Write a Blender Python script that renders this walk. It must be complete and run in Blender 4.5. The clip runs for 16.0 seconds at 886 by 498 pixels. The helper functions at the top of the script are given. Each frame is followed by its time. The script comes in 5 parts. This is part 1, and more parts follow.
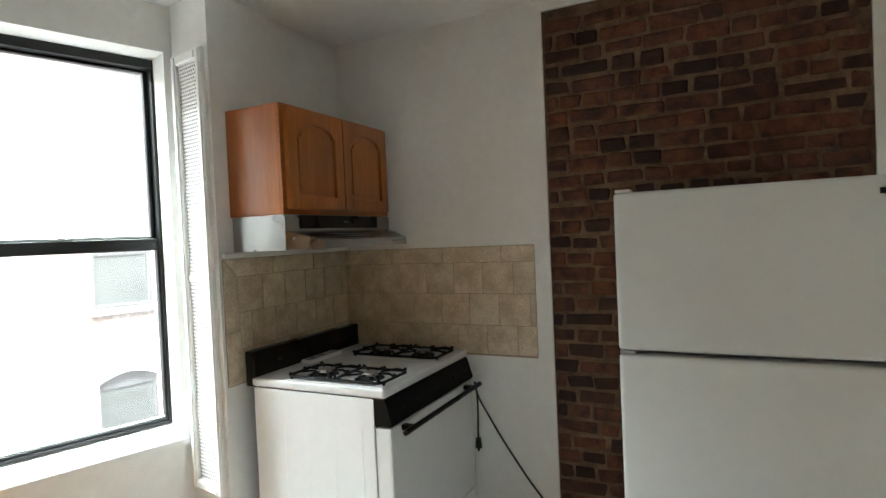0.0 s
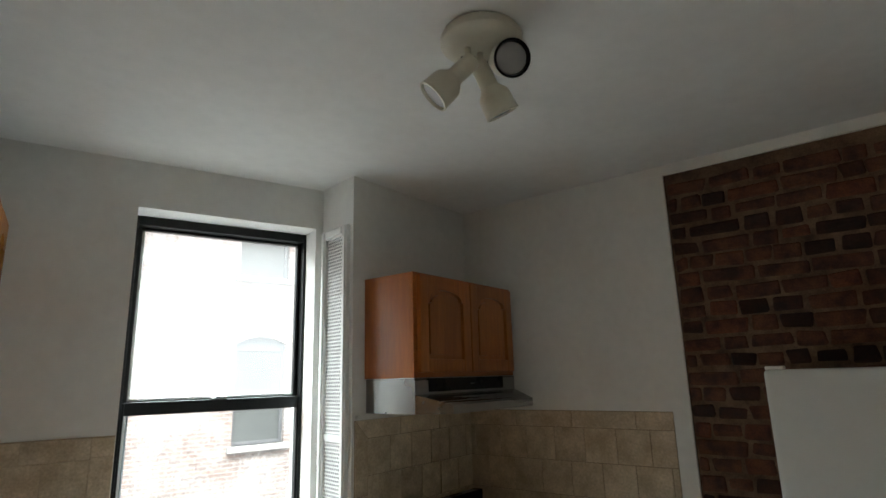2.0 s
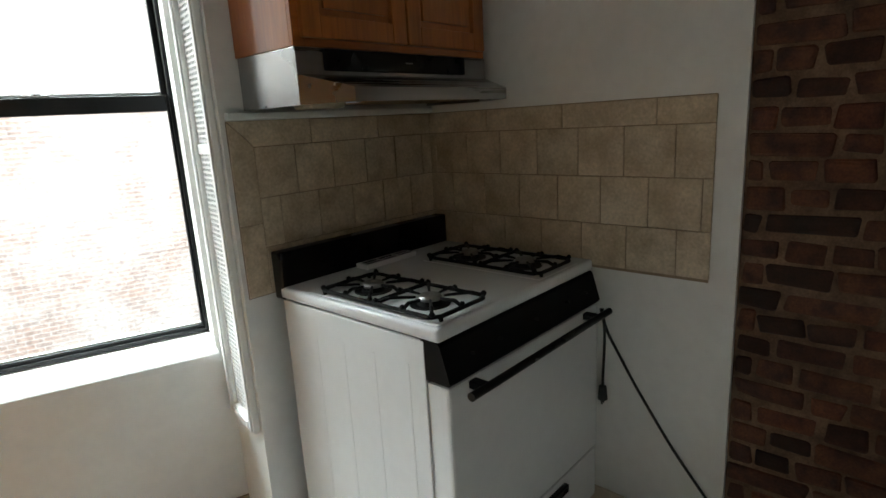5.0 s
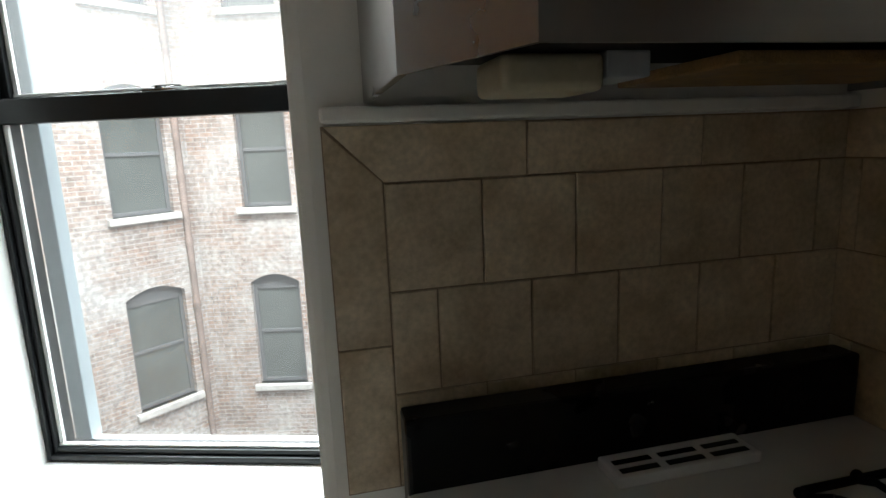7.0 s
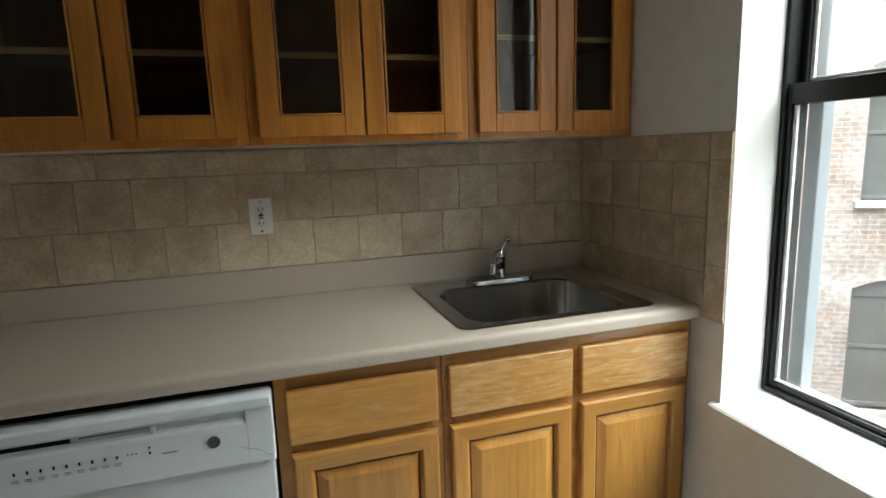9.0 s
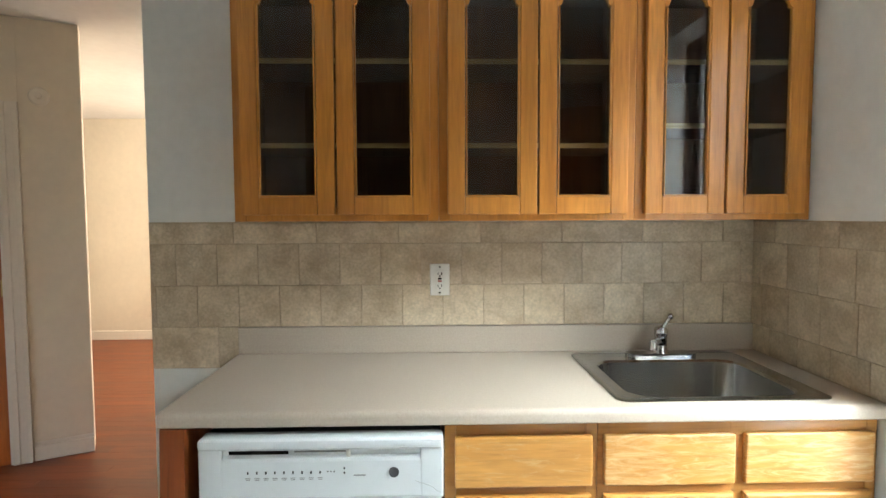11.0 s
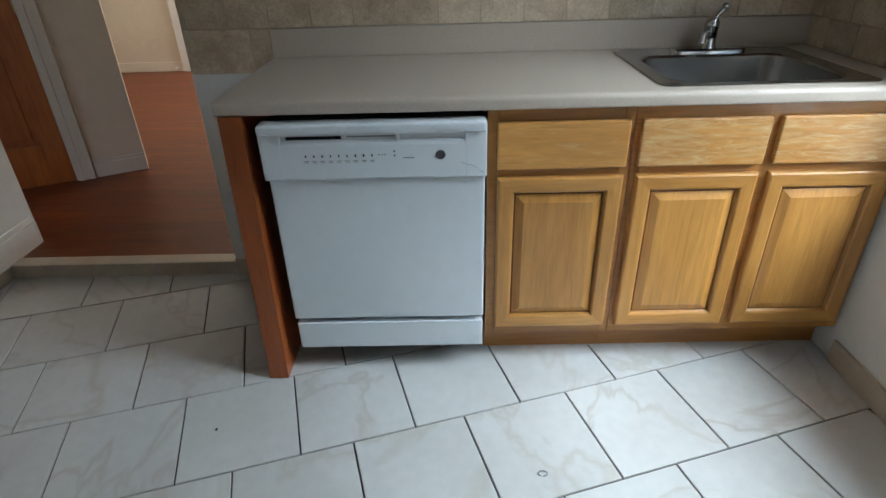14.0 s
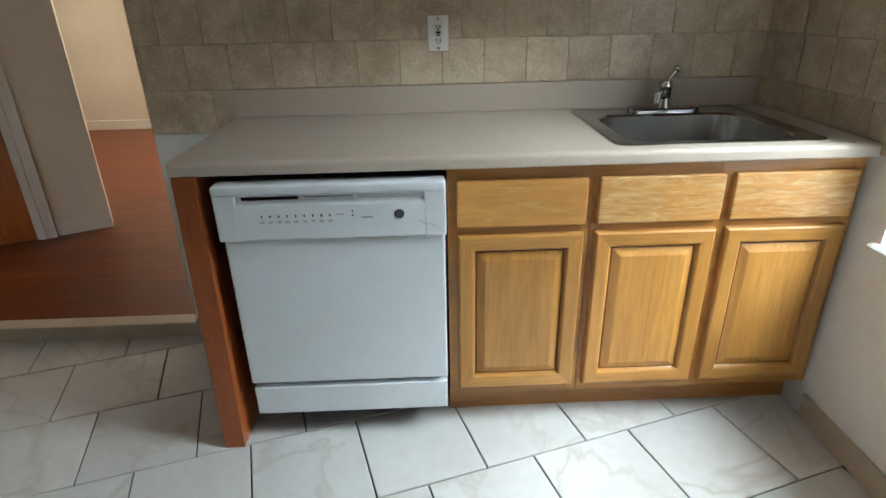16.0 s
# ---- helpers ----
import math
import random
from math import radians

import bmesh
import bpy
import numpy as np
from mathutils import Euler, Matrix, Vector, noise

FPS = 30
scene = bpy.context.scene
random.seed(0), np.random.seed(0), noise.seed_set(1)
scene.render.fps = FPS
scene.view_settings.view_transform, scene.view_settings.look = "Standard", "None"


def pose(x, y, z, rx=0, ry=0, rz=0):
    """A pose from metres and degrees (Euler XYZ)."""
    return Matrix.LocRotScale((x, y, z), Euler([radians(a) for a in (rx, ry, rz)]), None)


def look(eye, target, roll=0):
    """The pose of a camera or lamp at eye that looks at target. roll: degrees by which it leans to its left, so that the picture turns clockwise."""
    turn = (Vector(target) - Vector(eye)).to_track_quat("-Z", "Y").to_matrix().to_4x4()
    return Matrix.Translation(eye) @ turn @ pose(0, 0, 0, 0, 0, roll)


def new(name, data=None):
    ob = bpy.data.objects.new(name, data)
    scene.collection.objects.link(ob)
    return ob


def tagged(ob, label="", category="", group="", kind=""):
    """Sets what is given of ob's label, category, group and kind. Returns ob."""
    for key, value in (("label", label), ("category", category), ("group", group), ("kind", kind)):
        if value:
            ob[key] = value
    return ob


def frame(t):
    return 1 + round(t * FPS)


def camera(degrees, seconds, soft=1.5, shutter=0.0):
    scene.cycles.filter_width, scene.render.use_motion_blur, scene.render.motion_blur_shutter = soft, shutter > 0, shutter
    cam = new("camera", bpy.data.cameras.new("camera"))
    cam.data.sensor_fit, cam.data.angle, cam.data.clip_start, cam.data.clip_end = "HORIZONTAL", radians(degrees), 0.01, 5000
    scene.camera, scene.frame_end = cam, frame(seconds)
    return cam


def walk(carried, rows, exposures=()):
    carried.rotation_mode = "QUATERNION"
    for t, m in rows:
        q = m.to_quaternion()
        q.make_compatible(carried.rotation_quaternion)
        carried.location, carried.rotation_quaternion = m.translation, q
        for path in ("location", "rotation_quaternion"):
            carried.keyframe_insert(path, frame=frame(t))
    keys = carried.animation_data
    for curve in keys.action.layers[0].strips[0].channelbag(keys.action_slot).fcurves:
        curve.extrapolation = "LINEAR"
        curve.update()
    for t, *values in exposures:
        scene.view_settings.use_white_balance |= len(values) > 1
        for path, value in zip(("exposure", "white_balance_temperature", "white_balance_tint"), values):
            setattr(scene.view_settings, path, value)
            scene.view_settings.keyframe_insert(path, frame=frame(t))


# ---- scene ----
cam = camera(76.7, 16.0)

PATH = [
    (0, (0.600, -2.486, 1.458), (2.020, -1.078, 1.414), -2.57),
    (0.5, (0.460, -2.440, 1.452), (1.703, -0.885, 1.261), -1.57),
    (1, (0.445, -2.430, 1.450), (1.588, -0.799, 1.263), -1.59),
    (1.5, (0.527, -2.486, 1.512), (1.612, -0.809, 1.606), -2.19),
    (2, (0.545, -2.507, 1.570), (1.627, -0.885, 2.019), -1.61),
    (2.5, (0.574, -2.495, 1.575), (1.782, -0.992, 2.107), -0.32),
    (3, (0.586, -2.489, 1.571), (1.821, -0.959, 1.936), 0.04),
    (3.5, (0.698, -2.447, 1.482), (1.949, -0.899, 1.286), -1.03),
    (3.7, (0.748, -2.413, 1.449), (2.014, -0.902, 1.111), -2.66),
    (5.8, (1.656, -1.554, 1.369), (2.412, 0.241, 0.915), -2.50),
    (6, (1.720, -1.450, 1.386), (2.421, 0.369, 0.939), -2.50),
    (6.5, (1.816, -1.183, 1.393), (2.064, 0.767, 1.027), -2.60),
    (7, (1.793, -0.977, 1.377), (1.605, 0.980, 1.009), -2.40),
    (7.5, (1.792, -0.927, 1.374), (0.836, 0.801, 1.055), 0.20),
    (8, (1.805, -0.970, 1.384), (0.317, 0.322, 1.041), 0.40),
    (8.5, (1.821, -1.077, 1.385), (0.097, -0.120, 1.050), -1.00),
    (9, (1.879, -1.143, 1.371), (-0.002, -0.557, 1.023), -1.90),
    (9.5, (1.939, -1.149, 1.342), (-0.015, -0.912, 0.987), -0.70),
    (11.8, (2.057, -1.222, 1.440), (0.060, -1.176, 1.346), -0.05),
    (12, (2.039, -1.212, 1.413), (0.055, -1.211, 1.161), -0.74),
    (12.5, (2.051, -1.252, 1.364), (0.135, -1.308, 0.794), -2.68),
    (13, (2.080, -1.280, 1.324), (0.236, -1.416, 0.559), -2.92),
    (13.5, (2.091, -1.266, 1.292), (0.326, -1.314, 0.352), -1.88),
    (14, (2.106, -1.271, 1.283), (0.361, -1.301, 0.307), -1.64),
    (14.5, (2.107, -1.274, 1.291), (0.371, -1.330, 0.299), -3.24),
    (15, (2.091, -1.258, 1.292), (0.313, -1.155, 0.383), -2.42),
    (15.5, (2.090, -1.240, 1.298), (0.281, -1.112, 0.455), -2.42),
    (16, (2.072, -1.215, 1.288), (0.246, -1.170, 0.475), -1.30),
]
walk(cam, [(t, look(eye, target, roll)) for t, eye, target, roll in PATH], exposures=[(0.0, 2.24, 6480, 10), (0.5, 1.15, 6450, 10), (1.0, 0.85, 6480, 10), (1.5, 1.0, 6470, 10), (2.5, 1.45, 6470, 10), (3.5, 1.3, 6470, 10), (6.0, 1.4, 6530, 10), (6.5, 1.35, 6530, 10), (7.0, 0.92, 6500, 10), (7.5, 0.5, 6500, 10), (8.0, 0.3, 6550, 10), (8.5, 0.48, 6650, 10), (9.0, 0.98, 6750, 10), (9.5, 1.43, 6680, 10), (11.8, 2.6, 6100, 10), (12.0, 2.5, 5900, 10), (12.5, 2.3, 5800, 10), (13.0, 1.95, 5800, 10), (14.0, 1.17, 5850, 10), (15.5, 1.35, 6060, 10), (16.0, 1.52, 6200, 10)])


# ---- world, sun and large lights ----
world = bpy.data.worlds.new("sky")
scene.world = world
world.use_nodes = True
wn = world.node_tree
sky = wn.nodes.new("ShaderNodeTexSky")
sky.sky_type = "NISHITA"
sky.sun_disc = False
sky.sun_elevation = radians(52)
sky.sun_rotation = radians(150)
sky.dust_density = 4.0
wn.nodes["Background"].inputs["Strength"].default_value = 0.15
wn.links.new(sky.outputs[0], wn.nodes["Background"].inputs["Color"])

sun = new("sun", bpy.data.lights.new("sun", "SUN"))
sun.data.energy = 1.2
sun.data.angle = radians(25)
sun.data.color = (0.95, 0.99, 0.96)
sun.matrix_world = look((0, 0, 0), (0.25, 1.0, -1.6))


def area_lamp(name, eye, target, width, height, power, color):
    lamp = new(name, bpy.data.lights.new(name, "AREA"))
    lamp.data.shape = "RECTANGLE"
    lamp.data.size, lamp.data.size_y = width, height
    lamp.data.energy, lamp.data.color = power, color
    lamp.matrix_world = look(eye, target)
    return lamp


# added lamps: stand-ins for sky above the kitchen window's court and an unbuilt far-room window
area_lamp("court_sky_fill", (1.1, 3.4, 6.2), (1.15, 0.1, 1.2), 10.0, 5.0, 2400, (0.87, 0.98, 1.0))
area_lamp("far_room_fill", (-3.5, -1.63, 1.6), (-3.5, -3.5, 1.0), 1.3, 1.5, 42, (1.0, 0.92, 0.81))


# ---- materials ----
def material(name, base, rough=0.5, metal=0.0, var=0.12, scale=5.0, bump=0.0, bscale=80.0,
             stretch=(1, 1, 1), tint=None, rnd=0.0, coat=0.0, spec=0.5, fine=0.5, mottle=0.0, palette=None, vein=None):
    """A principled material with two scales of variation in its object space; tint: a second colour for the patches."""
    m = bpy.data.materials.new(name)
    m.use_nodes = True
    nt = m.node_tree
    n, k = nt.nodes, nt.links
    b = n["Principled BSDF"]
    b.inputs["Roughness"].default_value = rough
    b.inputs["Metallic"].default_value = metal
    b.inputs["Specular IOR Level"].default_value = spec
    b.inputs["Coat Weight"].default_value = coat
    tc = n.new("ShaderNodeTexCoord")
    info = n.new("ShaderNodeObjectInfo")
    shift = n.new("ShaderNodeVectorMath")
    shift.operation = "MULTIPLY_ADD"
    k.new(info.outputs["Random"], shift.inputs[0])
    shift.inputs[1].default_value = (17.0, 31.0, 23.0)
    k.new(tc.outputs["Object"], shift.inputs[2])
    mp = n.new("ShaderNodeMapping")
    mp.inputs["Scale"].default_value = stretch
    k.new(shift.outputs[0], mp.inputs["Vector"])
    big = n.new("ShaderNodeTexNoise")
    big.inputs["Scale"].default_value = scale
    big.inputs["Detail"].default_value = 6
    big.inputs["Roughness"].default_value = 0.6
    k.new(mp.outputs[0], big.inputs["Vector"])
    small = n.new("ShaderNodeTexNoise")
    small.inputs["Scale"].default_value = scale * 11
    small.inputs["Detail"].default_value = 4
    k.new(mp.outputs[0], small.inputs["Vector"])
    ramp = n.new("ShaderNodeValToRGB")
    ramp.color_ramp.elements[0].position = 0.5 - (0.2 - mottle * 0.12)
    ramp.color_ramp.elements[1].position = 0.5 + (0.2 - mottle * 0.12)
    lo = [c * (1 - var) for c in base]
    hi = [min(1.0, c * (1 + var)) for c in base] if tint is None else tint
    ramp.color_ramp.elements[0].color = (*lo, 1)
    ramp.color_ramp.elements[1].color = (*hi, 1)
    k.new(big.outputs["Fac"], ramp.inputs["Fac"])
    span = n.new("ShaderNodeMapRange")
    span.inputs["From Min"].default_value, span.inputs["From Max"].default_value = 0.3, 0.7
    span.inputs["To Min"].default_value, span.inputs["To Max"].default_value = 1 - var * fine, 1 + var * fine
    k.new(small.outputs["Fac"], span.inputs["Value"])
    piece = n.new("ShaderNodeMapRange")
    piece.inputs["To Min"].default_value, piece.inputs["To Max"].default_value = 1 - rnd, 1 + rnd
    k.new(info.outputs["Random"], piece.inputs["Value"])
    both = n.new("ShaderNodeMath")
    both.operation = "MULTIPLY"
    k.new(span.outputs[0], both.inputs[0])
    k.new(piece.outputs[0], both.inputs[1])
    mix = n.new("ShaderNodeVectorMath")
    mix.operation = "SCALE"
    k.new(ramp.outputs["Color"], mix.inputs[0])
    k.new(both.outputs[0], mix.inputs["Scale"])
    colour = mix.outputs[0]
    if palette:
        pick = n.new("ShaderNodeValToRGB")
        pick.color_ramp.interpolation = "LINEAR"
        for i, c in enumerate(palette):
            e = pick.color_ramp.elements[i] if i < 2 else pick.color_ramp.elements.new(i / (len(palette) - 1))
            e.position = i / (len(palette) - 1)
            e.color = (*c, 1)
        k.new(info.outputs["Random"], pick.inputs["Fac"])
        tone = n.new("ShaderNodeVectorMath")
        tone.operation = "MULTIPLY"
        k.new(colour, tone.inputs[0])
        k.new(pick.outputs["Color"], tone.inputs[1])
        colour = tone.outputs[0]
    if vein:
        run = n.new("ShaderNodeTexNoise")
        run.inputs["Scale"].default_value, run.inputs["Detail"].default_value, run.inputs["Distortion"].default_value = 1.7, 5, 0.6
        k.new(mp.outputs[0], run.inputs["Vector"])
        ridge = n.new("ShaderNodeMath")
        ridge.operation = "SUBTRACT"
        ridge.inputs[1].default_value = 0.5
        k.new(run.outputs["Fac"], ridge.inputs[0])
        size = n.new("ShaderNodeMath")
        size.operation = "ABSOLUTE"
        k.new(ridge.outputs[0], size.inputs[0])
        thin = n.new("ShaderNodeMapRange")
        thin.inputs["From Min"].default_value, thin.inputs["From Max"].default_value = 0.0, 0.022
        thin.inputs["To Min"].default_value, thin.inputs["To Max"].default_value = 0.55, 0.0
        k.new(size.outputs[0], thin.inputs["Value"])
        patchy = n.new("ShaderNodeMath")
        patchy.operation = "MULTIPLY"
        k.new(thin.outputs[0], patchy.inputs[0])
        k.new(big.outputs["Fac"], patchy.inputs[1])
        lay = n.new("ShaderNodeMix")
        lay.data_type = "RGBA"
        k.new(patchy.outputs[0], lay.inputs["Factor"])
        k.new(colour, lay.inputs["A"])
        lay.inputs["B"].default_value = (*vein, 1)
        colour = lay.outputs["Result"]
    k.new(colour, b.inputs["Base Color"])
    wear = n.new("ShaderNodeMapRange")
    wear.inputs["To Min"].default_value, wear.inputs["To Max"].default_value = max(0.02, rough * 0.8), min(1, rough * 1.2)
    k.new(big.outputs["Fac"], wear.inputs["Value"])
    k.new(wear.outputs[0], b.inputs["Roughness"])
    if bump:
        grain = n.new("ShaderNodeTexNoise")
        grain.inputs["Scale"].default_value = bscale
        grain.inputs["Detail"].default_value = 5
        k.new(mp.outputs[0], grain.inputs["Vector"])
        bp = n.new("ShaderNodeBump")
        bp.inputs["Strength"].default_value = bump
        bp.inputs["Distance"].default_value = 0.004
        k.new(grain.outputs["Fac"], bp.inputs["Height"])
        k.new(bp.outputs[0], b.inputs["Normal"])
    return m


def glass_material(name, rough=0.0, tint=(1, 1, 1), dust=0.0):
    m = bpy.data.materials.new(name)
    m.use_nodes = True
    n, k = m.node_tree.nodes, m.node_tree.links
    out = n["Material Output"]
    n.remove(n["Principled BSDF"])
    clear = n.new("ShaderNodeBsdfTransparent")
    clear.inputs["Color"].default_value = (*tint, 1)
    gloss = n.new("ShaderNodeBsdfGlossy")
    gloss.inputs["Roughness"].default_value = rough
    facing = n.new("ShaderNodeLayerWeight")
    facing.inputs["Blend"].default_value = 0.5
    steep = n.new("ShaderNodeMath")
    steep.operation = "POWER"
    steep.inputs[1].default_value = 4.0
    k.new(facing.outputs["Facing"], steep.inputs[0])
    fres = n.new("ShaderNodeMath")
    fres.operation = "MULTIPLY_ADD"
    fres.inputs[1].default_value, fres.inputs[2].default_value = 0.7, 0.035
    k.new(steep.outputs[0], fres.inputs[0])
    mix = n.new("ShaderNodeMixShader")
    k.new(fres.outputs[0], mix.inputs["Fac"])
    haze = n.new("ShaderNodeBsdfTranslucent")
    haze.inputs["Color"].default_value = (0.9, 0.9, 0.9, 1)
    dusty = n.new("ShaderNodeMixShader")
    dusty.inputs["Fac"].default_value = dust
    k.new(clear.outputs[0], dusty.inputs[1])
    k.new(haze.outputs[0], dusty.inputs[2])
    k.new(dusty.outputs[0], mix.inputs[1])
    k.new(gloss.outputs[0], mix.inputs[2])
    k.new(mix.outputs[0], out.inputs["Surface"])
    return m


def wood(name, base, dark, axis, rough=0.35, coat=0.25, scale=9.0, pores=0.55):
    """Wood whose grain runs along one axis of the object's space: broad flame-shaped bands, fine streaks and short dark pores."""
    stretch = [1.0, 1.0, 1.0]
    stretch["xyz".index(axis)] = 0.10
    m = material(name, dark, rough, var=0.12, scale=scale, stretch=stretch, tint=base, bump=0.12, bscale=70, rnd=0.1, coat=coat, fine=0.8)
    n, k = m.node_tree.nodes, m.node_tree.links
    b = n["Principled BSDF"]
    old = b.inputs["Base Color"].links[0].from_socket
    tc = n.new("ShaderNodeTexCoord")
    info = n.new("ShaderNodeObjectInfo")
    shift = n.new("ShaderNodeVectorMath")
    shift.operation = "MULTIPLY_ADD"
    k.new(info.outputs["Random"], shift.inputs[0])
    shift.inputs[1].default_value = (9.0, 14.0, 11.0)
    k.new(tc.outputs["Object"], shift.inputs[2])
    for size, along, lo, hi, depth in ((95, 0.045, 0.56, 0.70, pores), (16, 0.16, 0.52, 0.62, pores * 0.5)):
        mp = n.new("ShaderNodeMapping")
        squash = [1.0, 1.0, 1.0]
        squash["xyz".index(axis)] = along
        mp.inputs["Scale"].default_value = squash
        k.new(shift.outputs[0], mp.inputs["Vector"])
        streak = n.new("ShaderNodeTexNoise")
        streak.inputs["Scale"].default_value, streak.inputs["Detail"].default_value, streak.inputs["Distortion"].default_value = size, 3, 0.5
        k.new(mp.outputs[0], streak.inputs["Vector"])
        cut = n.new("ShaderNodeMapRange")
        cut.inputs["From Min"].default_value, cut.inputs["From Max"].default_value = lo, hi
        cut.inputs["To Min"].default_value, cut.inputs["To Max"].default_value = 0.0, depth
        k.new(streak.outputs["Fac"], cut.inputs["Value"])
        lay = n.new("ShaderNodeMix")
        lay.data_type = "RGBA"
        k.new(cut.outputs[0], lay.inputs["Factor"])
        k.new(old, lay.inputs["A"])
        lay.inputs["B"].default_value = (*[c * 0.55 for c in dark], 1)
        old = lay.outputs["Result"]
    k.new(old, b.inputs["Base Color"])
    return m


def worn_wood(name, start):
    """Level oak grain whose varnish has gone in pale, scratched patches."""
    m = wood(name, (0.57, 0.280, 0.068), (0.44, 0.195, 0.041), "y", rough=0.42, coat=0.1, scale=12, pores=0.3)
    n, k = m.node_tree.nodes, m.node_tree.links
    b = n["Principled BSDF"]
    old = b.inputs["Base Color"].links[0].from_socket
    tc = n.new("ShaderNodeTexCoord")
    mp = n.new("ShaderNodeMapping")
    mp.inputs["Scale"].default_value = (1.0, 0.32, 1.9)
    k.new(tc.outputs["Object"], mp.inputs["Vector"])
    bare = n.new("ShaderNodeTexNoise")
    bare.inputs["Scale"].default_value, bare.inputs["Detail"].default_value = 30, 10
    bare.inputs["Roughness"].default_value, bare.inputs["Distortion"].default_value = 0.72, 1.2
    k.new(mp.outputs[0], bare.inputs["Vector"])
    ramp = n.new("ShaderNodeValToRGB")
    ramp.color_ramp.elements[0].position, ramp.color_ramp.elements[1].position = start, start + 0.20
    k.new(bare.outputs["Fac"], ramp.inputs["Fac"])
    lay = n.new("ShaderNodeMix")
    lay.data_type = "RGBA"
    k.new(ramp.outputs["Color"], lay.inputs["Factor"])
    k.new(old, lay.inputs["A"])
    lay.inputs["B"].default_value = (0.60, 0.40, 0.19, 1)
    k.new(lay.outputs["Result"], b.inputs["Base Color"])
    return m


M_WALL = material("white_wall_paint", (0.78, 0.78, 0.75), 0.65, var=0.05, scale=2.2, bump=0.06, bscale=90)
M_CEIL = material("ceiling_paint", (0.78, 0.78, 0.76), 0.7, var=0.05, scale=1.5, bump=0.05, bscale=70)
M_TRIM = material("white_gloss_trim", (0.78, 0.78, 0.76), 0.35, var=0.05, scale=4, bump=0.05, bscale=60)
M_HALL = material("cream_hall_paint", (0.74, 0.67, 0.55), 0.6, var=0.05, scale=2.0, bump=0.05)
M_HALLTRIM = material("cream_trim_paint", (0.76, 0.71, 0.62), 0.4, var=0.05, scale=4)
M_TILE = material("beige_wall_tile", (0.52, 0.405, 0.27), 0.36, var=0.13, scale=10, tint=(0.65, 0.54, 0.395), bump=0.15, bscale=30, rnd=0.10, mottle=0.5, fine=1.1, vein=(0.40, 0.29, 0.17))
M_TILEGROUT = material("brown_grout", (0.30, 0.225, 0.155), 0.9, var=0.2, scale=20, bump=0.2)
M_LIGHTGROUT = material("tan_grout", (0.50, 0.40, 0.285), 0.9, var=0.2, scale=20, bump=0.2)
M_TILEBASE = material("beige_base_tile", (0.52, 0.45, 0.35), 0.4, var=0.12, scale=6)
M_FLOOR = material("marbled_floor_tile", (0.565, 0.555, 0.53), 0.32, spec=0.35, var=0.06, scale=2.6, tint=(0.62, 0.615, 0.595), bump=0.015, bscale=14, rnd=0.04, vein=(0.33, 0.255, 0.165))
M_FLOORGROUT = material("dark_floor_grout", (0.055, 0.05, 0.045), 0.9, var=0.2, scale=20)
M_OAK_Z = wood("honey_oak_upright", (0.58, 0.285, 0.068), (0.46, 0.203, 0.041), "z", scale=10, pores=0.34)
M_OAK_Y = wood("honey_oak_level", (0.47, 0.218, 0.050), (0.37, 0.155, 0.033), "y", pores=0.34)
M_RAIL_Y = wood("honey_oak_rail", (0.60, 0.30, 0.076), (0.48, 0.218, 0.047), "y", scale=10, pores=0.34)
M_GLAZE = wood("dark_stained_groove", (0.27, 0.105, 0.022), (0.19, 0.068, 0.014), "z", pores=0.3)
M_UPPER_Z = wood("amber_oak_upright", (0.63, 0.258, 0.044), (0.46, 0.168, 0.025), "z", scale=10, pores=0.36)
M_WORN_Y = worn_wood("worn_oak_drawer", 0.45)
M_SCUFFED_Y = worn_wood("scuffed_oak_drawer", 0.54)
# interior wood toned down for cabinet shade; shelf edges toned up as if lit
M_CAB_IN = wood("shaded_cabinet_interior", (0.30, 0.140, 0.062), (0.20, 0.088, 0.038), "z", coat=0.0, rough=0.6)
M_SHELF = wood("lit_shelf_edge", (0.66, 0.42, 0.19), (0.54, 0.32, 0.13), "y", coat=0.0)
M_RED_Z = wood("red_oak_upright", (0.48, 0.160, 0.030), (0.38, 0.110, 0.020), "z", pores=0.35)
M_RED_X = wood("red_oak_level", (0.48, 0.160, 0.030), (0.38, 0.110, 0.020), "x", pores=0.35)
M_PANEL_Z = wood("red_stained_panel", (0.40, 0.104, 0.025), (0.27, 0.062, 0.015), "z", pores=0.4)
M_DOOR = wood("orange_door_wood", (0.46, 0.135, 0.024), (0.34, 0.088, 0.015), "z")
M_PLANK = wood("red_floor_plank", (0.22, 0.058, 0.014), (0.145, 0.034, 0.009), "y", rough=0.42, coat=0.0, scale=6)
M_STEEL = material("brushed_steel", (0.36, 0.355, 0.345), 0.27, 1.0, var=0.08, scale=6, stretch=(0.05, 1, 1), bump=0.03, bscale=120)
M_SINK = material("sink_steel", (0.48, 0.48, 0.47), 0.17, 1.0, var=0.06, scale=8, bump=0.015, bscale=160)
M_CHROME = material("chrome", (0.58, 0.58, 0.58), 0.10, 1.0, var=0.02)
M_ENAMEL = material("white_enamel", (0.76, 0.77, 0.77), 0.22, var=0.03, scale=2, bump=0.02, bscale=40)
M_FRIDGE = material("pebbled_white_enamel", (0.61, 0.64, 0.625), 0.38, var=0.03, scale=2, bump=0.25, bscale=260)
M_DW = material("white_dishwasher_panel", (0.70, 0.74, 0.77), 0.25, var=0.03, scale=2)
M_BLACK = material("black_enamel", (0.006, 0.006, 0.006), 0.28, var=0.2, scale=6, spec=0.22)
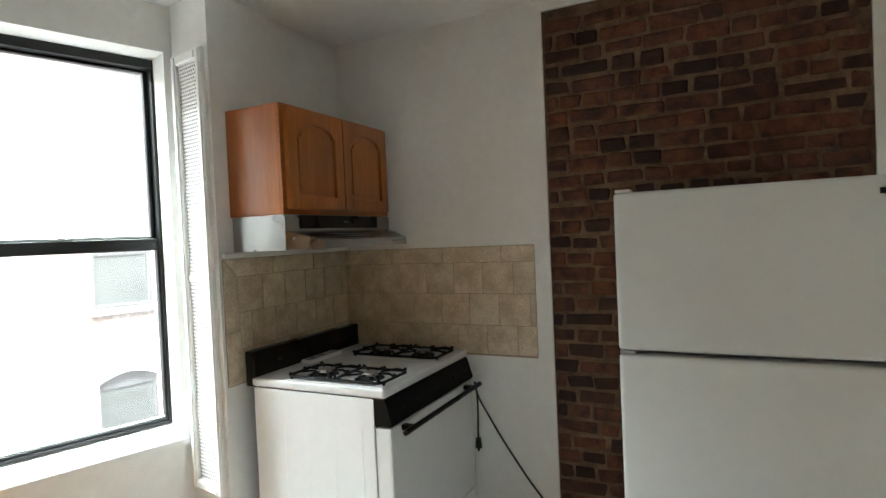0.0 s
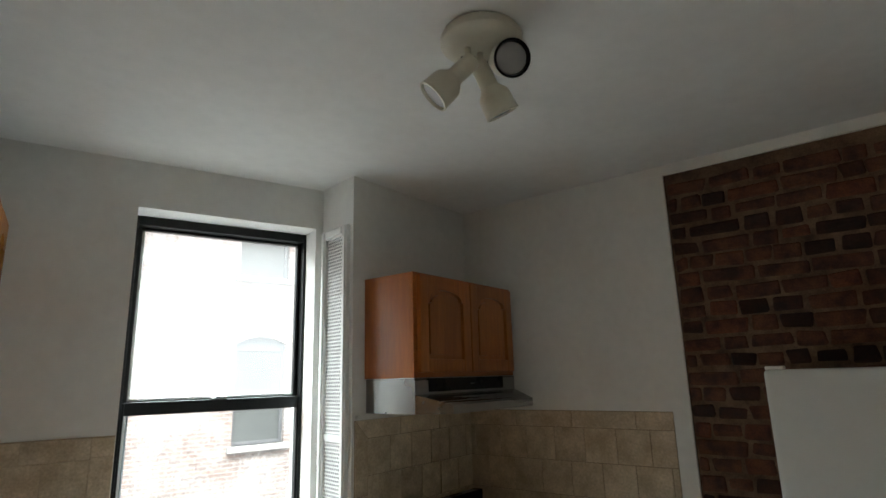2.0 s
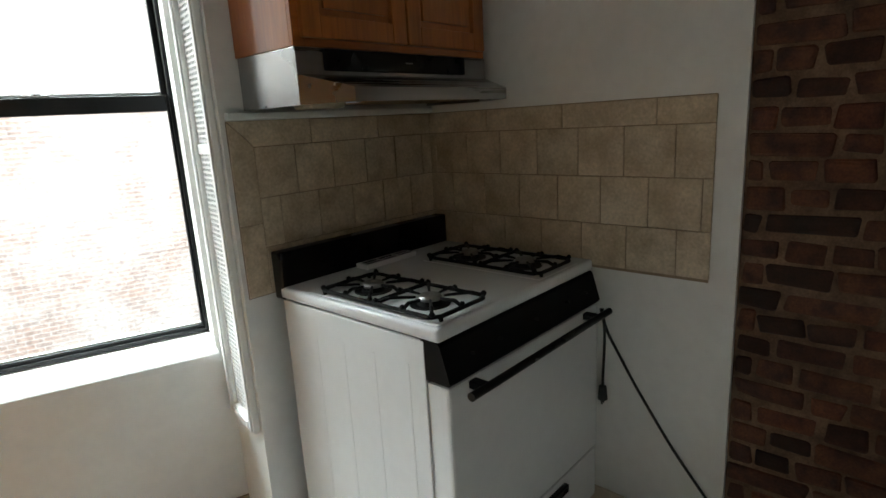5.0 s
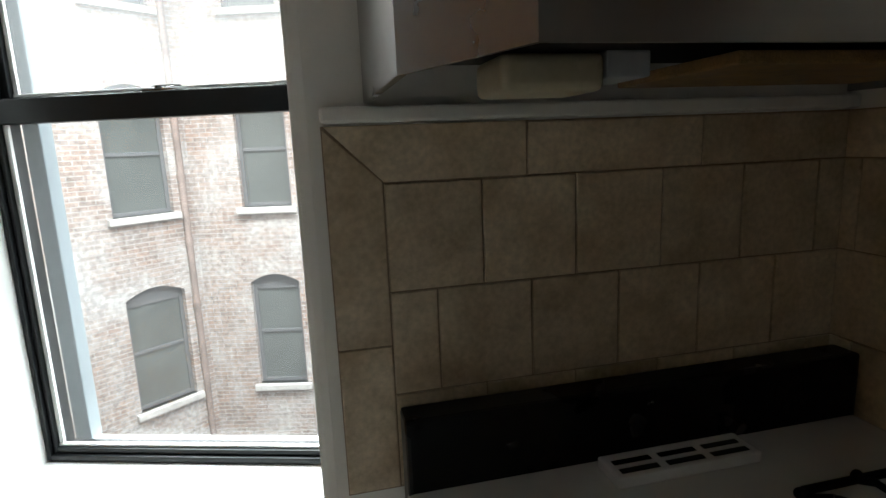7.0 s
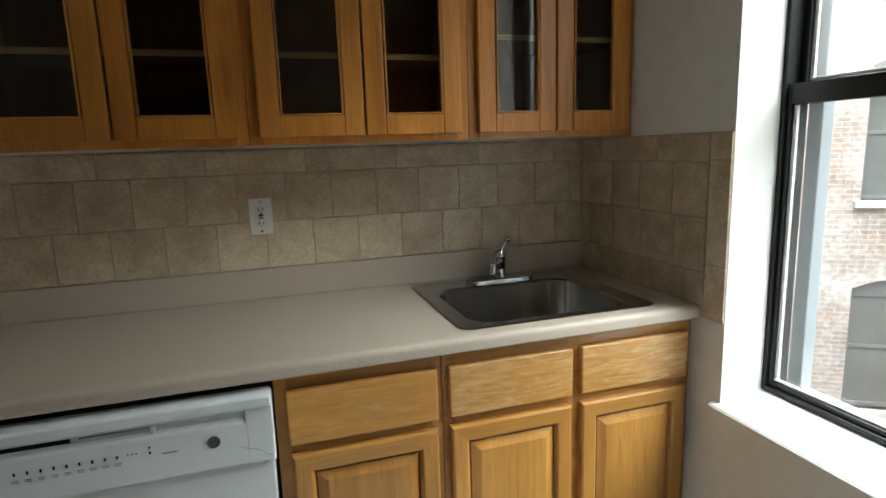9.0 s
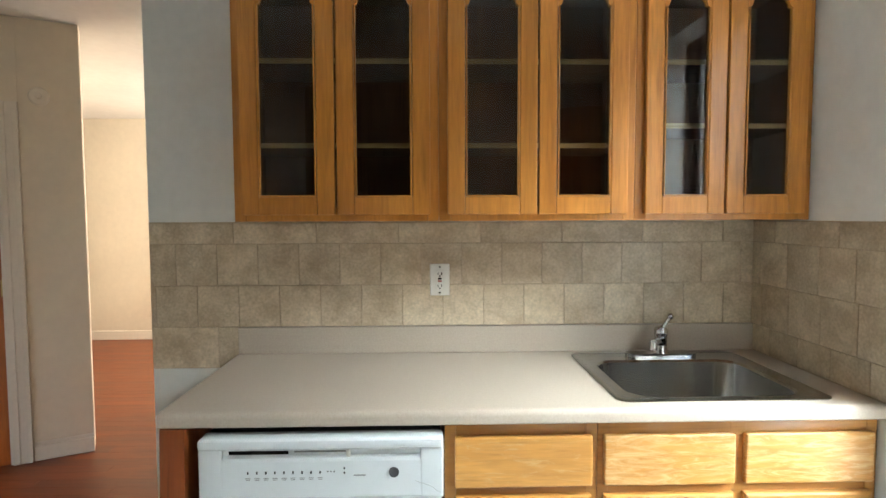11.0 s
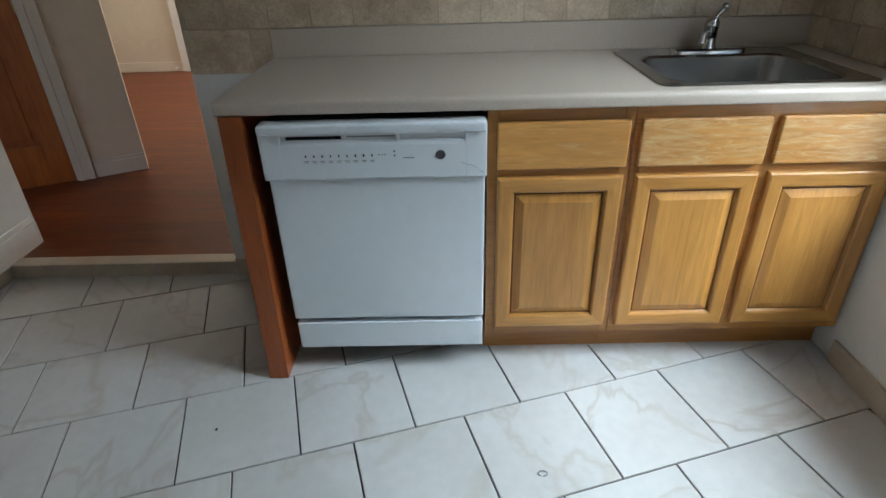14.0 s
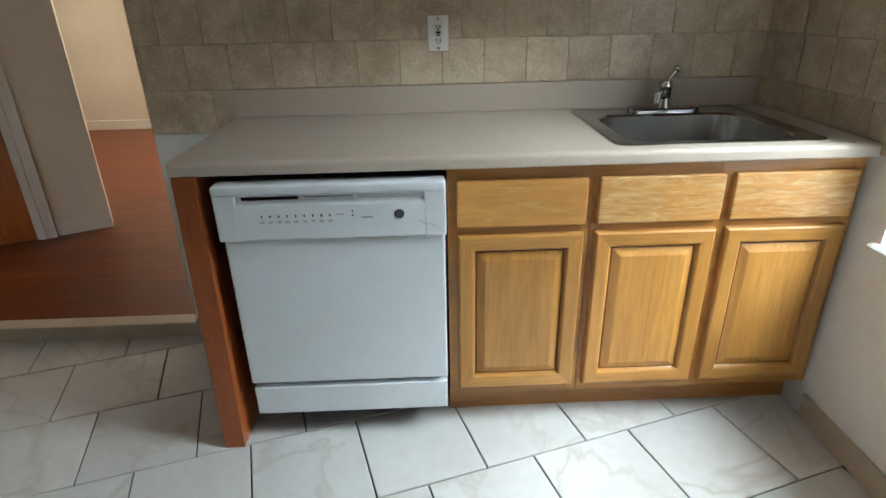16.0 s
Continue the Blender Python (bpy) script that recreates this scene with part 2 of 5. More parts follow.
M_PANELBLACK = material("matt_black_panel", (0.005, 0.005, 0.005), 0.5, var=0.2, scale=6, spec=0.12)
M_IRON = material("black_cast_iron", (0.006, 0.006, 0.006), 0.55, spec=0.15, var=0.3, scale=20, bump=0.25, bscale=200)
M_RUBBER = material("black_rubber", (0.015, 0.015, 0.015), 0.6, var=0.2)
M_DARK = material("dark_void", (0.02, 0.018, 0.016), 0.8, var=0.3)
M_ALU = material("aluminium_burner", (0.30, 0.29, 0.28), 0.42, 1.0, var=0.15, scale=20)
M_FRAME = material("black_window_frame", (0.010, 0.011, 0.012), 0.4, spec=0.3, var=0.2, scale=8)
M_TRACK = material("grey_window_track", (0.42, 0.45, 0.47), 0.5, var=0.1)
M_LAMINATE = material("speckled_laminate", (0.475, 0.402, 0.325), 0.44, var=0.04, scale=150, bump=0.015, bscale=200, tint=(0.515, 0.443, 0.366))
M_PLASTIC = material("white_plastic", (0.78, 0.77, 0.73), 0.35, var=0.03)
M_CREAM = material("cream_lamp_enamel", (0.66, 0.63, 0.52), 0.35, var=0.05)
M_OLDPLASTIC = material("yellowed_plastic", (0.46, 0.41, 0.29), 0.4, var=0.1, scale=9)
M_LENS = material("frosted_bulb", (0.36, 0.36, 0.35), 0.14, var=0.03)
M_BRICK = material("old_red_brick", (0.075, 0.027, 0.015), 0.85, var=0.4, scale=14, tint=(0.150, 0.058, 0.030), bump=1.0, bscale=45, mottle=0.4,
                   palette=((0.20, 0.18, 0.18), (0.45, 0.42, 0.40), (0.80, 0.76, 0.72), (0.9, 0.9, 0.85), (1.0, 1.0, 0.95), (1.15, 0.95, 0.85)))
M_MORTAR = material("sandy_mortar", (0.095, 0.050, 0.029), 0.95, var=0.35, tint=(0.205, 0.128, 0.078), scale=14, bump=0.8, bscale=70)
M_GREY = material("grey_print", (0.25, 0.26, 0.27), 0.5, var=0.05)
M_KNOB = material("dark_grey_button", (0.06, 0.065, 0.075), 0.3, var=0.1)
M_GREASE = material("greasy_filter", (0.30, 0.19, 0.08), 0.45, 0.6, var=0.4, scale=30, bump=0.6, bscale=300)
M_GLASS = glass_material("window_glass", dust=0.012)
M_DUSTY = glass_material("dusty_window_glass", dust=0.06)
M_FARPANE = material("far_window_pane", (0.085, 0.094, 0.09), 0.3, var=0.18, scale=1.6, fine=0.1)
M_CABGLASS = glass_material("cabinet_glass", tint=(0.80, 0.82, 0.82))


# ---- mesh helpers ----
def box(bm, x0, x1, y0, y1, z0, z1, bevel=0.0, seg=2):
    """A box between two corners, its edges rounded."""
    made = bmesh.ops.create_cube(bm, size=1.0)["verts"]
    for v in made:
        v.co = Vector((x0 if v.co.x < 0 else x1, y0 if v.co.y < 0 else y1, z0 if v.co.z < 0 else z1))
    if bevel:
        edges = {e for v in made for e in v.link_edges}
        bmesh.ops.bevel(bm, geom=list(edges), offset=bevel, segments=seg, profile=0.6, affect="EDGES")
    return bm


def boxed(x0, x1, y0, y1, z0, z1, bevel=0.0, seg=2):
    return box(bmesh.new(), x0, x1, y0, y1, z0, z1, bevel, seg)


def prism(bm, points, lo, hi, axis="z"):
    """A flat outline pushed from lo to hi along an axis; the outline lies in the other two, in order."""
    def place(p, h):
        return {"z": (p[0], p[1], h), "y": (p[0], h, p[1]), "x": (h, p[0], p[1])}[axis]
    a = [bm.verts.new(place(p, lo)) for p in points]
    b = [bm.verts.new(place(p, hi)) for p in points]
    bm.faces.new(a)
    bm.faces.new(b[::-1])
    for i in range(len(points)):
        j = (i + 1) % len(points)
        bm.faces.new((a[i], b[i], b[j], a[j]))
    bmesh.ops.recalc_face_normals(bm, faces=bm.faces)
    return bm


def tube(bm, a, b, r0, r1=None, seg=16, caps=True):
    """A straight, possibly tapered, round bar from a to b."""
    a, b = Vector(a), Vector(b)
    turn = (b - a).to_track_quat("Z", "Y").to_matrix().to_4x4()
    bmesh.ops.create_cone(bm, cap_ends=caps, segments=seg, radius1=r0, radius2=r0 if r1 is None else r1,
                          depth=(b - a).length, matrix=Matrix.Translation((a + b) / 2) @ turn)
    return bm


def lathe(bm, profile, seg=24, m=Matrix(), caps=True):
    """A body of revolution round z: profile of (radius, z), then placed by m."""
    rings = [[bm.verts.new(m @ Vector((r * math.cos(2 * math.pi * i / seg), r * math.sin(2 * math.pi * i / seg), z)))
              for i in range(seg)] for r, z in profile]
    for p, q in zip(rings, rings[1:]):
        for i in range(seg):
            bm.faces.new((p[i], p[(i + 1) % seg], q[(i + 1) % seg], q[i]))
    if caps:
        bm.faces.new(rings[0][::-1])
        bm.faces.new(rings[-1])
    bmesh.ops.recalc_face_normals(bm, faces=bm.faces)
    return bm


def part(name, bm, mat, parent=None, label="", smooth=False):
    """Links a bmesh as one mesh object, under a thing or a part."""
    data = bpy.data.meshes.new(name)
    bm.to_mesh(data)
    bm.free()
    data.materials.append(mat)
    if smooth:
        for p in data.polygons:
            p.use_smooth = True
        data.set_sharp_from_angle(angle=radians(38))
    ob = new(name, data)
    ob.parent = parent
    return tagged(ob, label)


def piece(name, data, parent, m):
    ob = new(name, data)
    ob.parent = parent
    ob.matrix_basis = m
    return ob


def mesh_of(bm, mat, name):
    data = bpy.data.meshes.new(name)
    bm.to_mesh(data)
    bm.free()
    data.materials.append(mat)
    return data


def thing(name, label, category, m=Matrix(), group="", kind=""):
    ob = new(name)
    ob.empty_display_size = 0.1
    ob.matrix_basis = m
    return tagged(ob, label, category, group, kind)


def structure(name, bm, mat, label, category, m=Matrix()):
    ob = part(name, bm, mat)
    ob.matrix_basis = m
    return tagged(ob, label, category, kind="structure")


# ---- the plan ----
TURN = 18.5                                   # the range wall and the brick wall stand turned by this much
RANGE = pose(1.573, -0.262, 0, 0, 0, TURN)    # along the range wall: x to its corner, -y into the room
CEIL = 2.485
TILE = 0.1515
EAST = 0.835                                  # the brick wall, along the range wall


def at(u, v):
    p = RANGE @ Vector((u, -v, 0))
    return p.x, p.y


# ---- structure ----
WX0, WX1, WZ0, WZ1 = 0.734, 1.486, 0.686, 2.287
bm = bmesh.new()
box(bm, -0.13, 0.727, 0, 0.222, -0.2, CEIL)
box(bm, WX1, 1.70, 0.004, 0.28, -0.2, CEIL)
box(bm, 0.727, WX1, 0, 0.28, -0.2, WZ0 - 0.065)
box(bm, 0.727, WX1, 0, 0.28, WZ1, CEIL)
prism(bm, [(0.727, 0.0005), (WX0, 0.13), (WX0, 0.220), (0.727, 0.220)], WZ0 - 0.065, WZ1)
structure("wall_north", bm, M_WALL, "white painted wall around the kitchen window", "wall")

structure("wall_west", boxed(-0.13, 0, -2.212, -0.001, -0.2, CEIL, 0.004), M_WALL, "white painted wall behind the counter", "wall")

bm = prism(bmesh.new(), [(1.520, -0.002), at(-0.015, 0), at(EAST, 0), at(EAST, -0.16), (1.62, 0.0)], -0.2, CEIL)
structure("wall_range", bm, M_WALL, "white painted pipe chase wall behind the range", "wall")

BR0, BR1, BRZ = 1.118, 2.31, 2.44
bm = bmesh.new()
box(bm, EAST, EAST + 0.16, -BR0, 0.3, -0.2, CEIL)
box(bm, EAST, EAST + 0.16, -4.2, -BR1, -0.2, CEIL)
box(bm, EAST, EAST + 0.16, -BR1, -BR0, BRZ, CEIL)
box(bm, EAST + 0.05, EAST + 0.16, -BR1, -BR0, -0.2, BRZ)
wall_east = structure("wall_east", bm, M_WALL, "white plastered wall with a panel of exposed brick", "wall", RANGE)

structure("wall_south", boxed(-0.25, 3.9, -3.35, -3.225, -0.2, CEIL, 0.004), M_WALL, "plain white painted wall beside the doorway", "wall")
structure("ceiling", boxed(-5.6, 3.9, -6.0, 0.24, CEIL, CEIL + 0.12), M_CEIL, "white painted plaster ceiling", "ceiling")
floor = structure("floor", boxed(-0.03, 3.9, -3.3, 0.1, -0.12, -0.006), M_FLOORGROUT, "large marbled cream floor tiles laid in offset rows", "floor")


# hall and far room
HZ = 0.06
structure("hall_floor", boxed(-5.6, -0.03, -6.0, -1.5, -0.12, HZ - 0.012), M_DARK, "red-brown hardwood strip floor of the hall", "floor")
structure("threshold", boxed(-0.075, 0.0, -3.224, -2.213, -0.1, HZ + 0.004, 0.006), M_TILEBASE, "beige stone threshold at the step up to the hall", "threshold")
structure("wall_hall_north", boxed(-5.4, -0.131, -1.62, -1.5, -0.1, CEIL), M_HALL, "cream painted wall closing the far room", "wall")
structure("wall_far", boxed(-4.32, -4.2, -6.0, -1.62, 0, CEIL), M_HALL, "cream painted wall of the far room", "wall")
structure("baseboard_far", boxed(-4.2, -4.185, -6.0, -4.15, HZ, HZ + 0.10, 0.004), M_HALLTRIM, "cream painted baseboard of the far room", "baseboard")
structure("wall_hall_south", boxed(-4.2, 3.9, -6.1, -5.98, -0.1, CEIL), M_HALL, "cream painted wall closing the hall", "wall")
structure("trim_far", boxed(-4.2, -4.16, -4.15, -4.05, HZ, 2.1, 0.006), M_TRIM, "white painted casing at the far corner", "trim")

# the short hall wall with the entrance door, standing turned
HALL = pose(-1.198, -3.155, HZ, 0, 0, -62)   # x runs along the wall towards the door
structure("wall_hall_door", box(boxed(0, 0.29, -0.12, 0, 0, CEIL - HZ, 0.004), 0.29, 1.2, -0.12, 0, 1.972, CEIL - HZ), M_HALL,
          "short cream wall beside the entrance door", "wall", HALL)
structure("wall_hall_return", boxed(0.001, 0.12, -3.2, 0.0, 0, CEIL - HZ, 0.004), M_HALL, "cream painted wall behind the hall corner", "wall",
          HALL @ pose(0, -0.125, 0, 0, 0, 9))
bm = boxed(0.0, 0.285, 0.0, 0.014, 0, 0.085, 0.003)
box(bm, 0.0, 0.285, 0.0, 0.009, 0.085, 0.105, 0.003)
structure("baseboard_hall", bm, M_HALLTRIM, "cream painted moulded baseboard", "baseboard", HALL)
bm = bmesh.new()
for a, b, d in ((0.29, 0.315, 0.03), (0.315, 0.345, 0.022), (0.345, 0.375, 0.028), (0.375, 0.39, 0.012)):
    box(bm, a, b, 0.0, d, 0, 1.972, 0.003)
structure("trim_door", bm, M_HALLTRIM, "fluted cream door casing", "trim", HALL)

door = thing("door_1", "closed orange-stained wooden panel door to the flat", "door", HALL, kind="structure")
bm = bmesh.new()
for a, b in ((0.39, 0.50), (0.79, 0.83), (1.12, 1.24)):
    box(bm, a, b, -0.045, -0.005, 0, 1.97, 0.002)
for a, b in ((0.0, 0.24), (0.78, 0.93), (1.53, 1.62), (1.86, 1.97)):
    box(bm, 0.50, 1.12, -0.044, -0.006, a, b, 0.002)
part("leaf", bm, M_DOOR, door)
for a, b in ((0.24, 0.78), (0.93, 1.53), (1.62, 1.86)):
    for c, d in ((0.50, 0.79), (0.83, 1.12)):
        bm = boxed(c, d, -0.035, -0.020, a, b)
        box(bm, c + 0.03, d - 0.03, -0.03, -0.010, a + 0.03, b - 0.03, 0.008)
        part("door_panel", bm, M_DOOR, door)
hinge = bmesh.new()
tube(hinge, (0.392, 0.0, 0.93), (0.392, 0.0, 1.02), 0.007)
part("hinge", hinge, material("brass", (0.5, 0.36, 0.14), 0.3, 1.0), door, "brass hinge")

bm = boxed(-0.215, 0.3, -3.225, -3.208, HZ, HZ + 0.11, 0.004)
box(bm, -0.222, 0.3, -3.2245, -3.2145, HZ + 0.11, HZ + 0.135, 0.004)
box(bm, -0.222, -0.2155, -3.34, -3.225, HZ + 0.11, HZ + 0.135, 0.003)
box(bm, -0.232, -0.215, -3.34, -3.208, HZ, HZ + 0.11, 0.004)
structure("baseboard_south", bm, M_TRIM, "white painted baseboard ending at the doorway", "baseboard")
bm = boxed(0.0, 3.6, -3.225, -3.213, 0.0, 0.085, 0.003)
structure("baseboard_kitchen", bm, M_TILEBASE, "beige tile baseboard of the kitchen", "baseboard")
structure("baseboard_west", boxed(0.0, 0.012, -2.211, -1.897, 0.0, 0.085, 0.003), M_TILEBASE, "beige tile baseboard beside the step", "baseboard")
structure("baseboard_window", boxed(0.63, 1.52, -0.012, 0.0, 0.0, 0.085, 0.003), M_TILEBASE, "beige tile baseboard under the window", "baseboard")
bm = boxed(0.823, EAST, -BR0, 0.0, 0.0, 0.085, 0.003)
structure("baseboard_east", bm, M_TILEBASE, "beige tile baseboard beside the range", "baseboard", RANGE)


# ---- kitchen window ----
window = thing("window_1", "black double-hung window with a white sill and dusty panes", "window", kind="structure")
y0, y1 = 0.132, 0.212
bm = bmesh.new()
for a in ((WX0, WX0 + 0.012, WZ0, WZ1), (WX1 - 0.012, WX1, WZ0, WZ1), (WX0 + 0.012, WX1 - 0.012, WZ0, WZ0 + 0.014), (WX0 + 0.012, WX1 - 0.012, WZ1 - 0.04, WZ1)):
    box(bm, a[0], a[1], y0, y1, a[2], a[3], 0.003)
part("window_frame", bm, M_FRAME, window)
MEET = 1.487


def sash(name, z0, z1, y, rail_lo, rail_hi, glass, stile):
    x0, x1 = WX0 + 0.0125, WX1 - 0.0125
    bm = bmesh.new()
    box(bm, x0, x0 + stile, y, y + 0.03, z0, z1, 0.003)
    box(bm, x1 - stile, x1, y, y + 0.03, z0, z1, 0.003)
    box(bm, x0 + stile, x1 - stile, y, y + 0.03, z0, z0 + rail_lo, 0.003)
    box(bm, x0 + stile, x1 - stile, y, y + 0.03, z1 - rail_hi, z1, 0.003)
    ob = part(name, bm, M_FRAME, window)
    pane = part("pane", boxed(x0 + stile - 0.002, x1 - stile + 0.002, y + 0.020, y + 0.025, z0 + rail_lo - 0.003, z1 - rail_hi + 0.003), glass, ob)
    pane.visible_shadow = False
    bead = bmesh.new()
    box(bead, x0 + stile, x1 - stile, y + 0.008, y + 0.019, z0 + rail_lo, z0 + rail_lo + 0.007, 0.002)
    box(bead, x0 + stile, x0 + stile + 0.010, y + 0.012, y + 0.0195, z0 + rail_lo + 0.007, z1 - rail_hi)
    part("glazing_bead", bead, M_TRIM, ob, "pale glazing bead")
    return ob


sash("upper_sash", MEET - 0.004, WZ1 - 0.04, 0.176, 0.030, 0.012, M_DUSTY, 0.018)
lower = sash("lower_sash", WZ0 + 0.0145, MEET + 0.020, 0.142, 0.013, 0.052, M_GLASS, 0.009)
# outer reveal; its bluish shade is put into the colour
part("outer_jamb", boxed(WX0 + 0.004, WX0 + 0.046, 0.2225, 0.262, WZ0, WZ1, 0.004), material("shaded_reveal", (0.24, 0.28, 0.30), 0.55, var=0.12, scale=6), window, "outer window reveal behind the glass, coloured blue-grey for its shade")
bm = boxed(1.08, 1.15, 0.147, 0.169, MEET + 0.020, MEET + 0.026, 0.002)
tube(bm, (1.115, 0.159, MEET + 0.026), (1.115, 0.159, MEET + 0.030), 0.012)
box(bm, 1.10, 1.16, 0.153, 0.163, MEET + 0.029, MEET + 0.033, 0.002)
part("sash_lock", bm, M_CHROME, lower, "small metal sash lock")
bm = prism(bmesh.new(), [(-0.022, 0.628), (0.132, 0.640), (0.132, WZ0 - 0.003), (0.01, 0.662), (-0.016, 0.656), (-0.022, 0.650)], 0.705, WX1 + 0.004, "x")
box(bm, WX0, WX1, 0.1325, 0.276, WZ0 - 0.06, WZ0 - 0.012)
part("window_sill", bm, M_TRIM, window, "thick white painted sill")

# perforated cover on the side of the pipe chase
side = Vector((*at(-0.015, 0), 0)) - Vector((1.520, -0.002, 0))
CHASE = pose(1.520, -0.002, 0, 0, 0, math.degrees(math.atan2(side.y, side.x)))
wide = side.length
cover = thing("radiator_pipe_cover", "white framed cover of perforated metal on the pipe chase", "vent cover", CHASE)
PZ0, PZ1 = 0.44, 2.26
bm = bmesh.new()
for a, b, c, d in ((0.028, 0.062, PZ0, PZ1), (wide - 0.056, wide - 0.022, PZ0, PZ1), (0.062, wide - 0.056, PZ0, PZ0 + 0.04), (0.062, wide - 0.056, PZ1 - 0.045, PZ1)):
    box(bm, a, b, -0.022, 0.0, c, d, 0.005)
    box(bm, a + 0.007, b - 0.007, -0.028, -0.020, c + 0.007, d - 0.007, 0.003)
box(bm, 0.062, wide - 0.056, -0.014, -0.002, 1.315, 1.345, 0.002)
part("frame", bm, M_TRIM, cover)
bm = bmesh.new()
box(bm, 0.060, wide - 0.054, -0.006, -0.001, PZ0 + 0.03, PZ1 - 0.04)
# backing coloured dark so the slots read as shaded holes
part("backing", bm, material("shadowed_metal", (0.10, 0.105, 0.11), 0.6, var=0.1), cover, "metal behind the perforations, coloured dark for its shade")
bm = bmesh.new()
n = 0
z = PZ0 + 0.042
while z < PZ1 - 0.05:
    x = 0.062 + (0.008 if n % 2 else 0.0)
    box(bm, 0.060, wide - 0.054, -0.0085, -0.0065, z, z + 0.0068)
    while x < wide - 0.060:
        box(bm, x, x + 0.0055, -0.0082, -0.0067, z + 0.0068, z + 0.0155)
        x += 0.0155
    z += 0.0155
    n += 1
part("perforated_sheet", bm, M_TRIM, cover, "white sheet with rows of small slots")


# ---- counter run along the west wall ----
CT0 = -1.895          # the free end of the counter


def raised_panel(bm, x, y0, y1, z0, z1, thick=0.020, stile=0.050):
    """The moulded frame of a door facing +x, its back at x: rounded outer edge, ovolo towards the panel; rails take the second material."""
    f = x + thick
    profile = [(0.0, x), (0.0, f - 0.007), (0.002, f - 0.003), (0.007, f), (stile - 0.009, f), (stile - 0.004, f - 0.003), (stile - 0.002, f - 0.008), (stile, f - 0.011), (stile, x)]
    rings = []
    for d, h in profile:
        rings.append([bm.verts.new(p) for p in ((h, y0 + d, z0 + d), (h, y1 - d, z0 + d), (h, y1 - d, z1 - d), (h, y0 + d, z1 - d))])
    for p, q in zip(rings, rings[1:] + rings[:1]):
        for i in range(4):
            face = bm.faces.new((p[i], p[(i + 1) % 4], q[(i + 1) % 4], q[i]))
            face.material_index = 1 if i % 2 == 0 else 0
    bmesh.ops.recalc_face_normals(bm, faces=bm.faces)
    return bm


def field(bm, x, y0, y1, z0, z1, rise=0.012, slope=0.028):
    """The raised middle of a panel: a plate with sloping borders, facing +x."""
    outer = [(x, y0, z0), (x, y1, z0), (x, y1, z1), (x, y0, z1)]
    s = slope
    mid = [(x + rise * 0.25, y0 + s * 0.15, z0 + s * 0.15), (x + rise * 0.25, y1 - s * 0.15, z0 + s * 0.15), (x + rise * 0.25, y1 - s * 0.15, z1 - s * 0.15), (x + rise * 0.25, y0 + s * 0.15, z1 - s * 0.15)]
    inner = [(x + rise, y0 + s, z0 + s), (x + rise, y1 - s, z0 + s), (x + rise, y1 - s, z1 - s), (x + rise, y0 + s, z1 - s)]
    rings = [[bm.verts.new(p) for p in ring] for ring in (outer, mid, inner)]
    for p, q in zip(rings, rings[1:]):
        for i in range(4):
            face = bm.faces.new((p[i], p[(i + 1) % 4], q[(i + 1) % 4], q[i]))
            face.material_index = 1 if p is rings[0] else 0
    bm.faces.new(rings[-1])
    back = [bm.verts.new((x - 0.004, p[1], p[2])) for p in outer]
    for i in range(4):
        bm.faces.new((back[i], back[(i + 1) % 4], rings[0][(i + 1) % 4], rings[0][i]))
    bm.faces.new(back[::-1])
    bmesh.ops.recalc_face_normals(bm, faces=bm.faces)
    return bm


def base_cabinet(label, y0, y1, fronts, open_top=False):
    cab = thing("base_cabinet", label, "cabinet", group="base cabinets under the counter")
    side = [(0.02, 0.0), (0.511, 0.0), (0.511, 0.117), (0.585, 0.117), (0.585, 0.876), (0.02, 0.876)]
    part("side_panel", prism(bmesh.new(), side, y0, y0 + 0.016, "y"), M_CAB_IN, cab)
    part("side_panel", prism(bmesh.new(), side, y1 - 0.016, y1, "y"), M_CAB_IN, cab)
    part("bottom_board", boxed(0.02, 0.585, y0 + 0.016, y1 - 0.016, 0.118, 0.132), M_CAB_IN, cab)
    part("back_board", boxed(0.02, 0.032, y0 + 0.016, y1 - 0.016, 0.133, 0.876), M_CAB_IN, cab)
    bm = bmesh.new()
    edges = [y0] + [f[1] + 0.014 for f in fronts[:-1]] + [y1]
    for i, e in enumerate(edges):
        lo, hi = (e, e + 0.03) if i == 0 else (e - 0.03, e) if i == len(edges) - 1 else (e - 0.022, e + 0.022)
        box(bm, 0.585, 0.603, lo, hi, 0.118, 0.876, 0.002)
    box(bm, 0.512, 0.527, y0, y1, 0.0, 0.115, 0.002)
    for a, b in ((0.118, 0.165), (0.655, 0.70), (0.835, 0.876)):
        box(bm, 0.586, 0.6025, y0 + 0.03, y1 - 0.03, a, b, 0.002)
    part("face_frame", bm, M_OAK_Y, cab)
    for f0, f1 in fronts:
        bm = boxed(0.603, 0.622, f0, f1, 0.702, 0.838, 0.007, 3)
        worn = len(fronts) > 1
        part("drawer_front", bm, M_WORN_Y if worn else M_SCUFFED_Y, cab, "oak drawer front with varnish worn off in pale patches" if worn else "lightly scuffed oak drawer front")
        d = part("door", raised_panel(bmesh.new(), 0.603, f0 + 0.002, f1 - 0.002, 0.152, 0.677), M_OAK_Z, cab)
        d.data.materials.append(M_RAIL_Y)
        raised = part("door_panel", field(bmesh.new(), 0.609, f0 + 0.0525, f1 - 0.0525, 0.2025, 0.6265), M_OAK_Z, d)
        raised.data.materials.append(M_GLAZE)
    return cab


base_cabinet("honey oak base cabinet with one drawer and raised-panel door", -1.165, -0.761, [(-1.138, -0.776)])
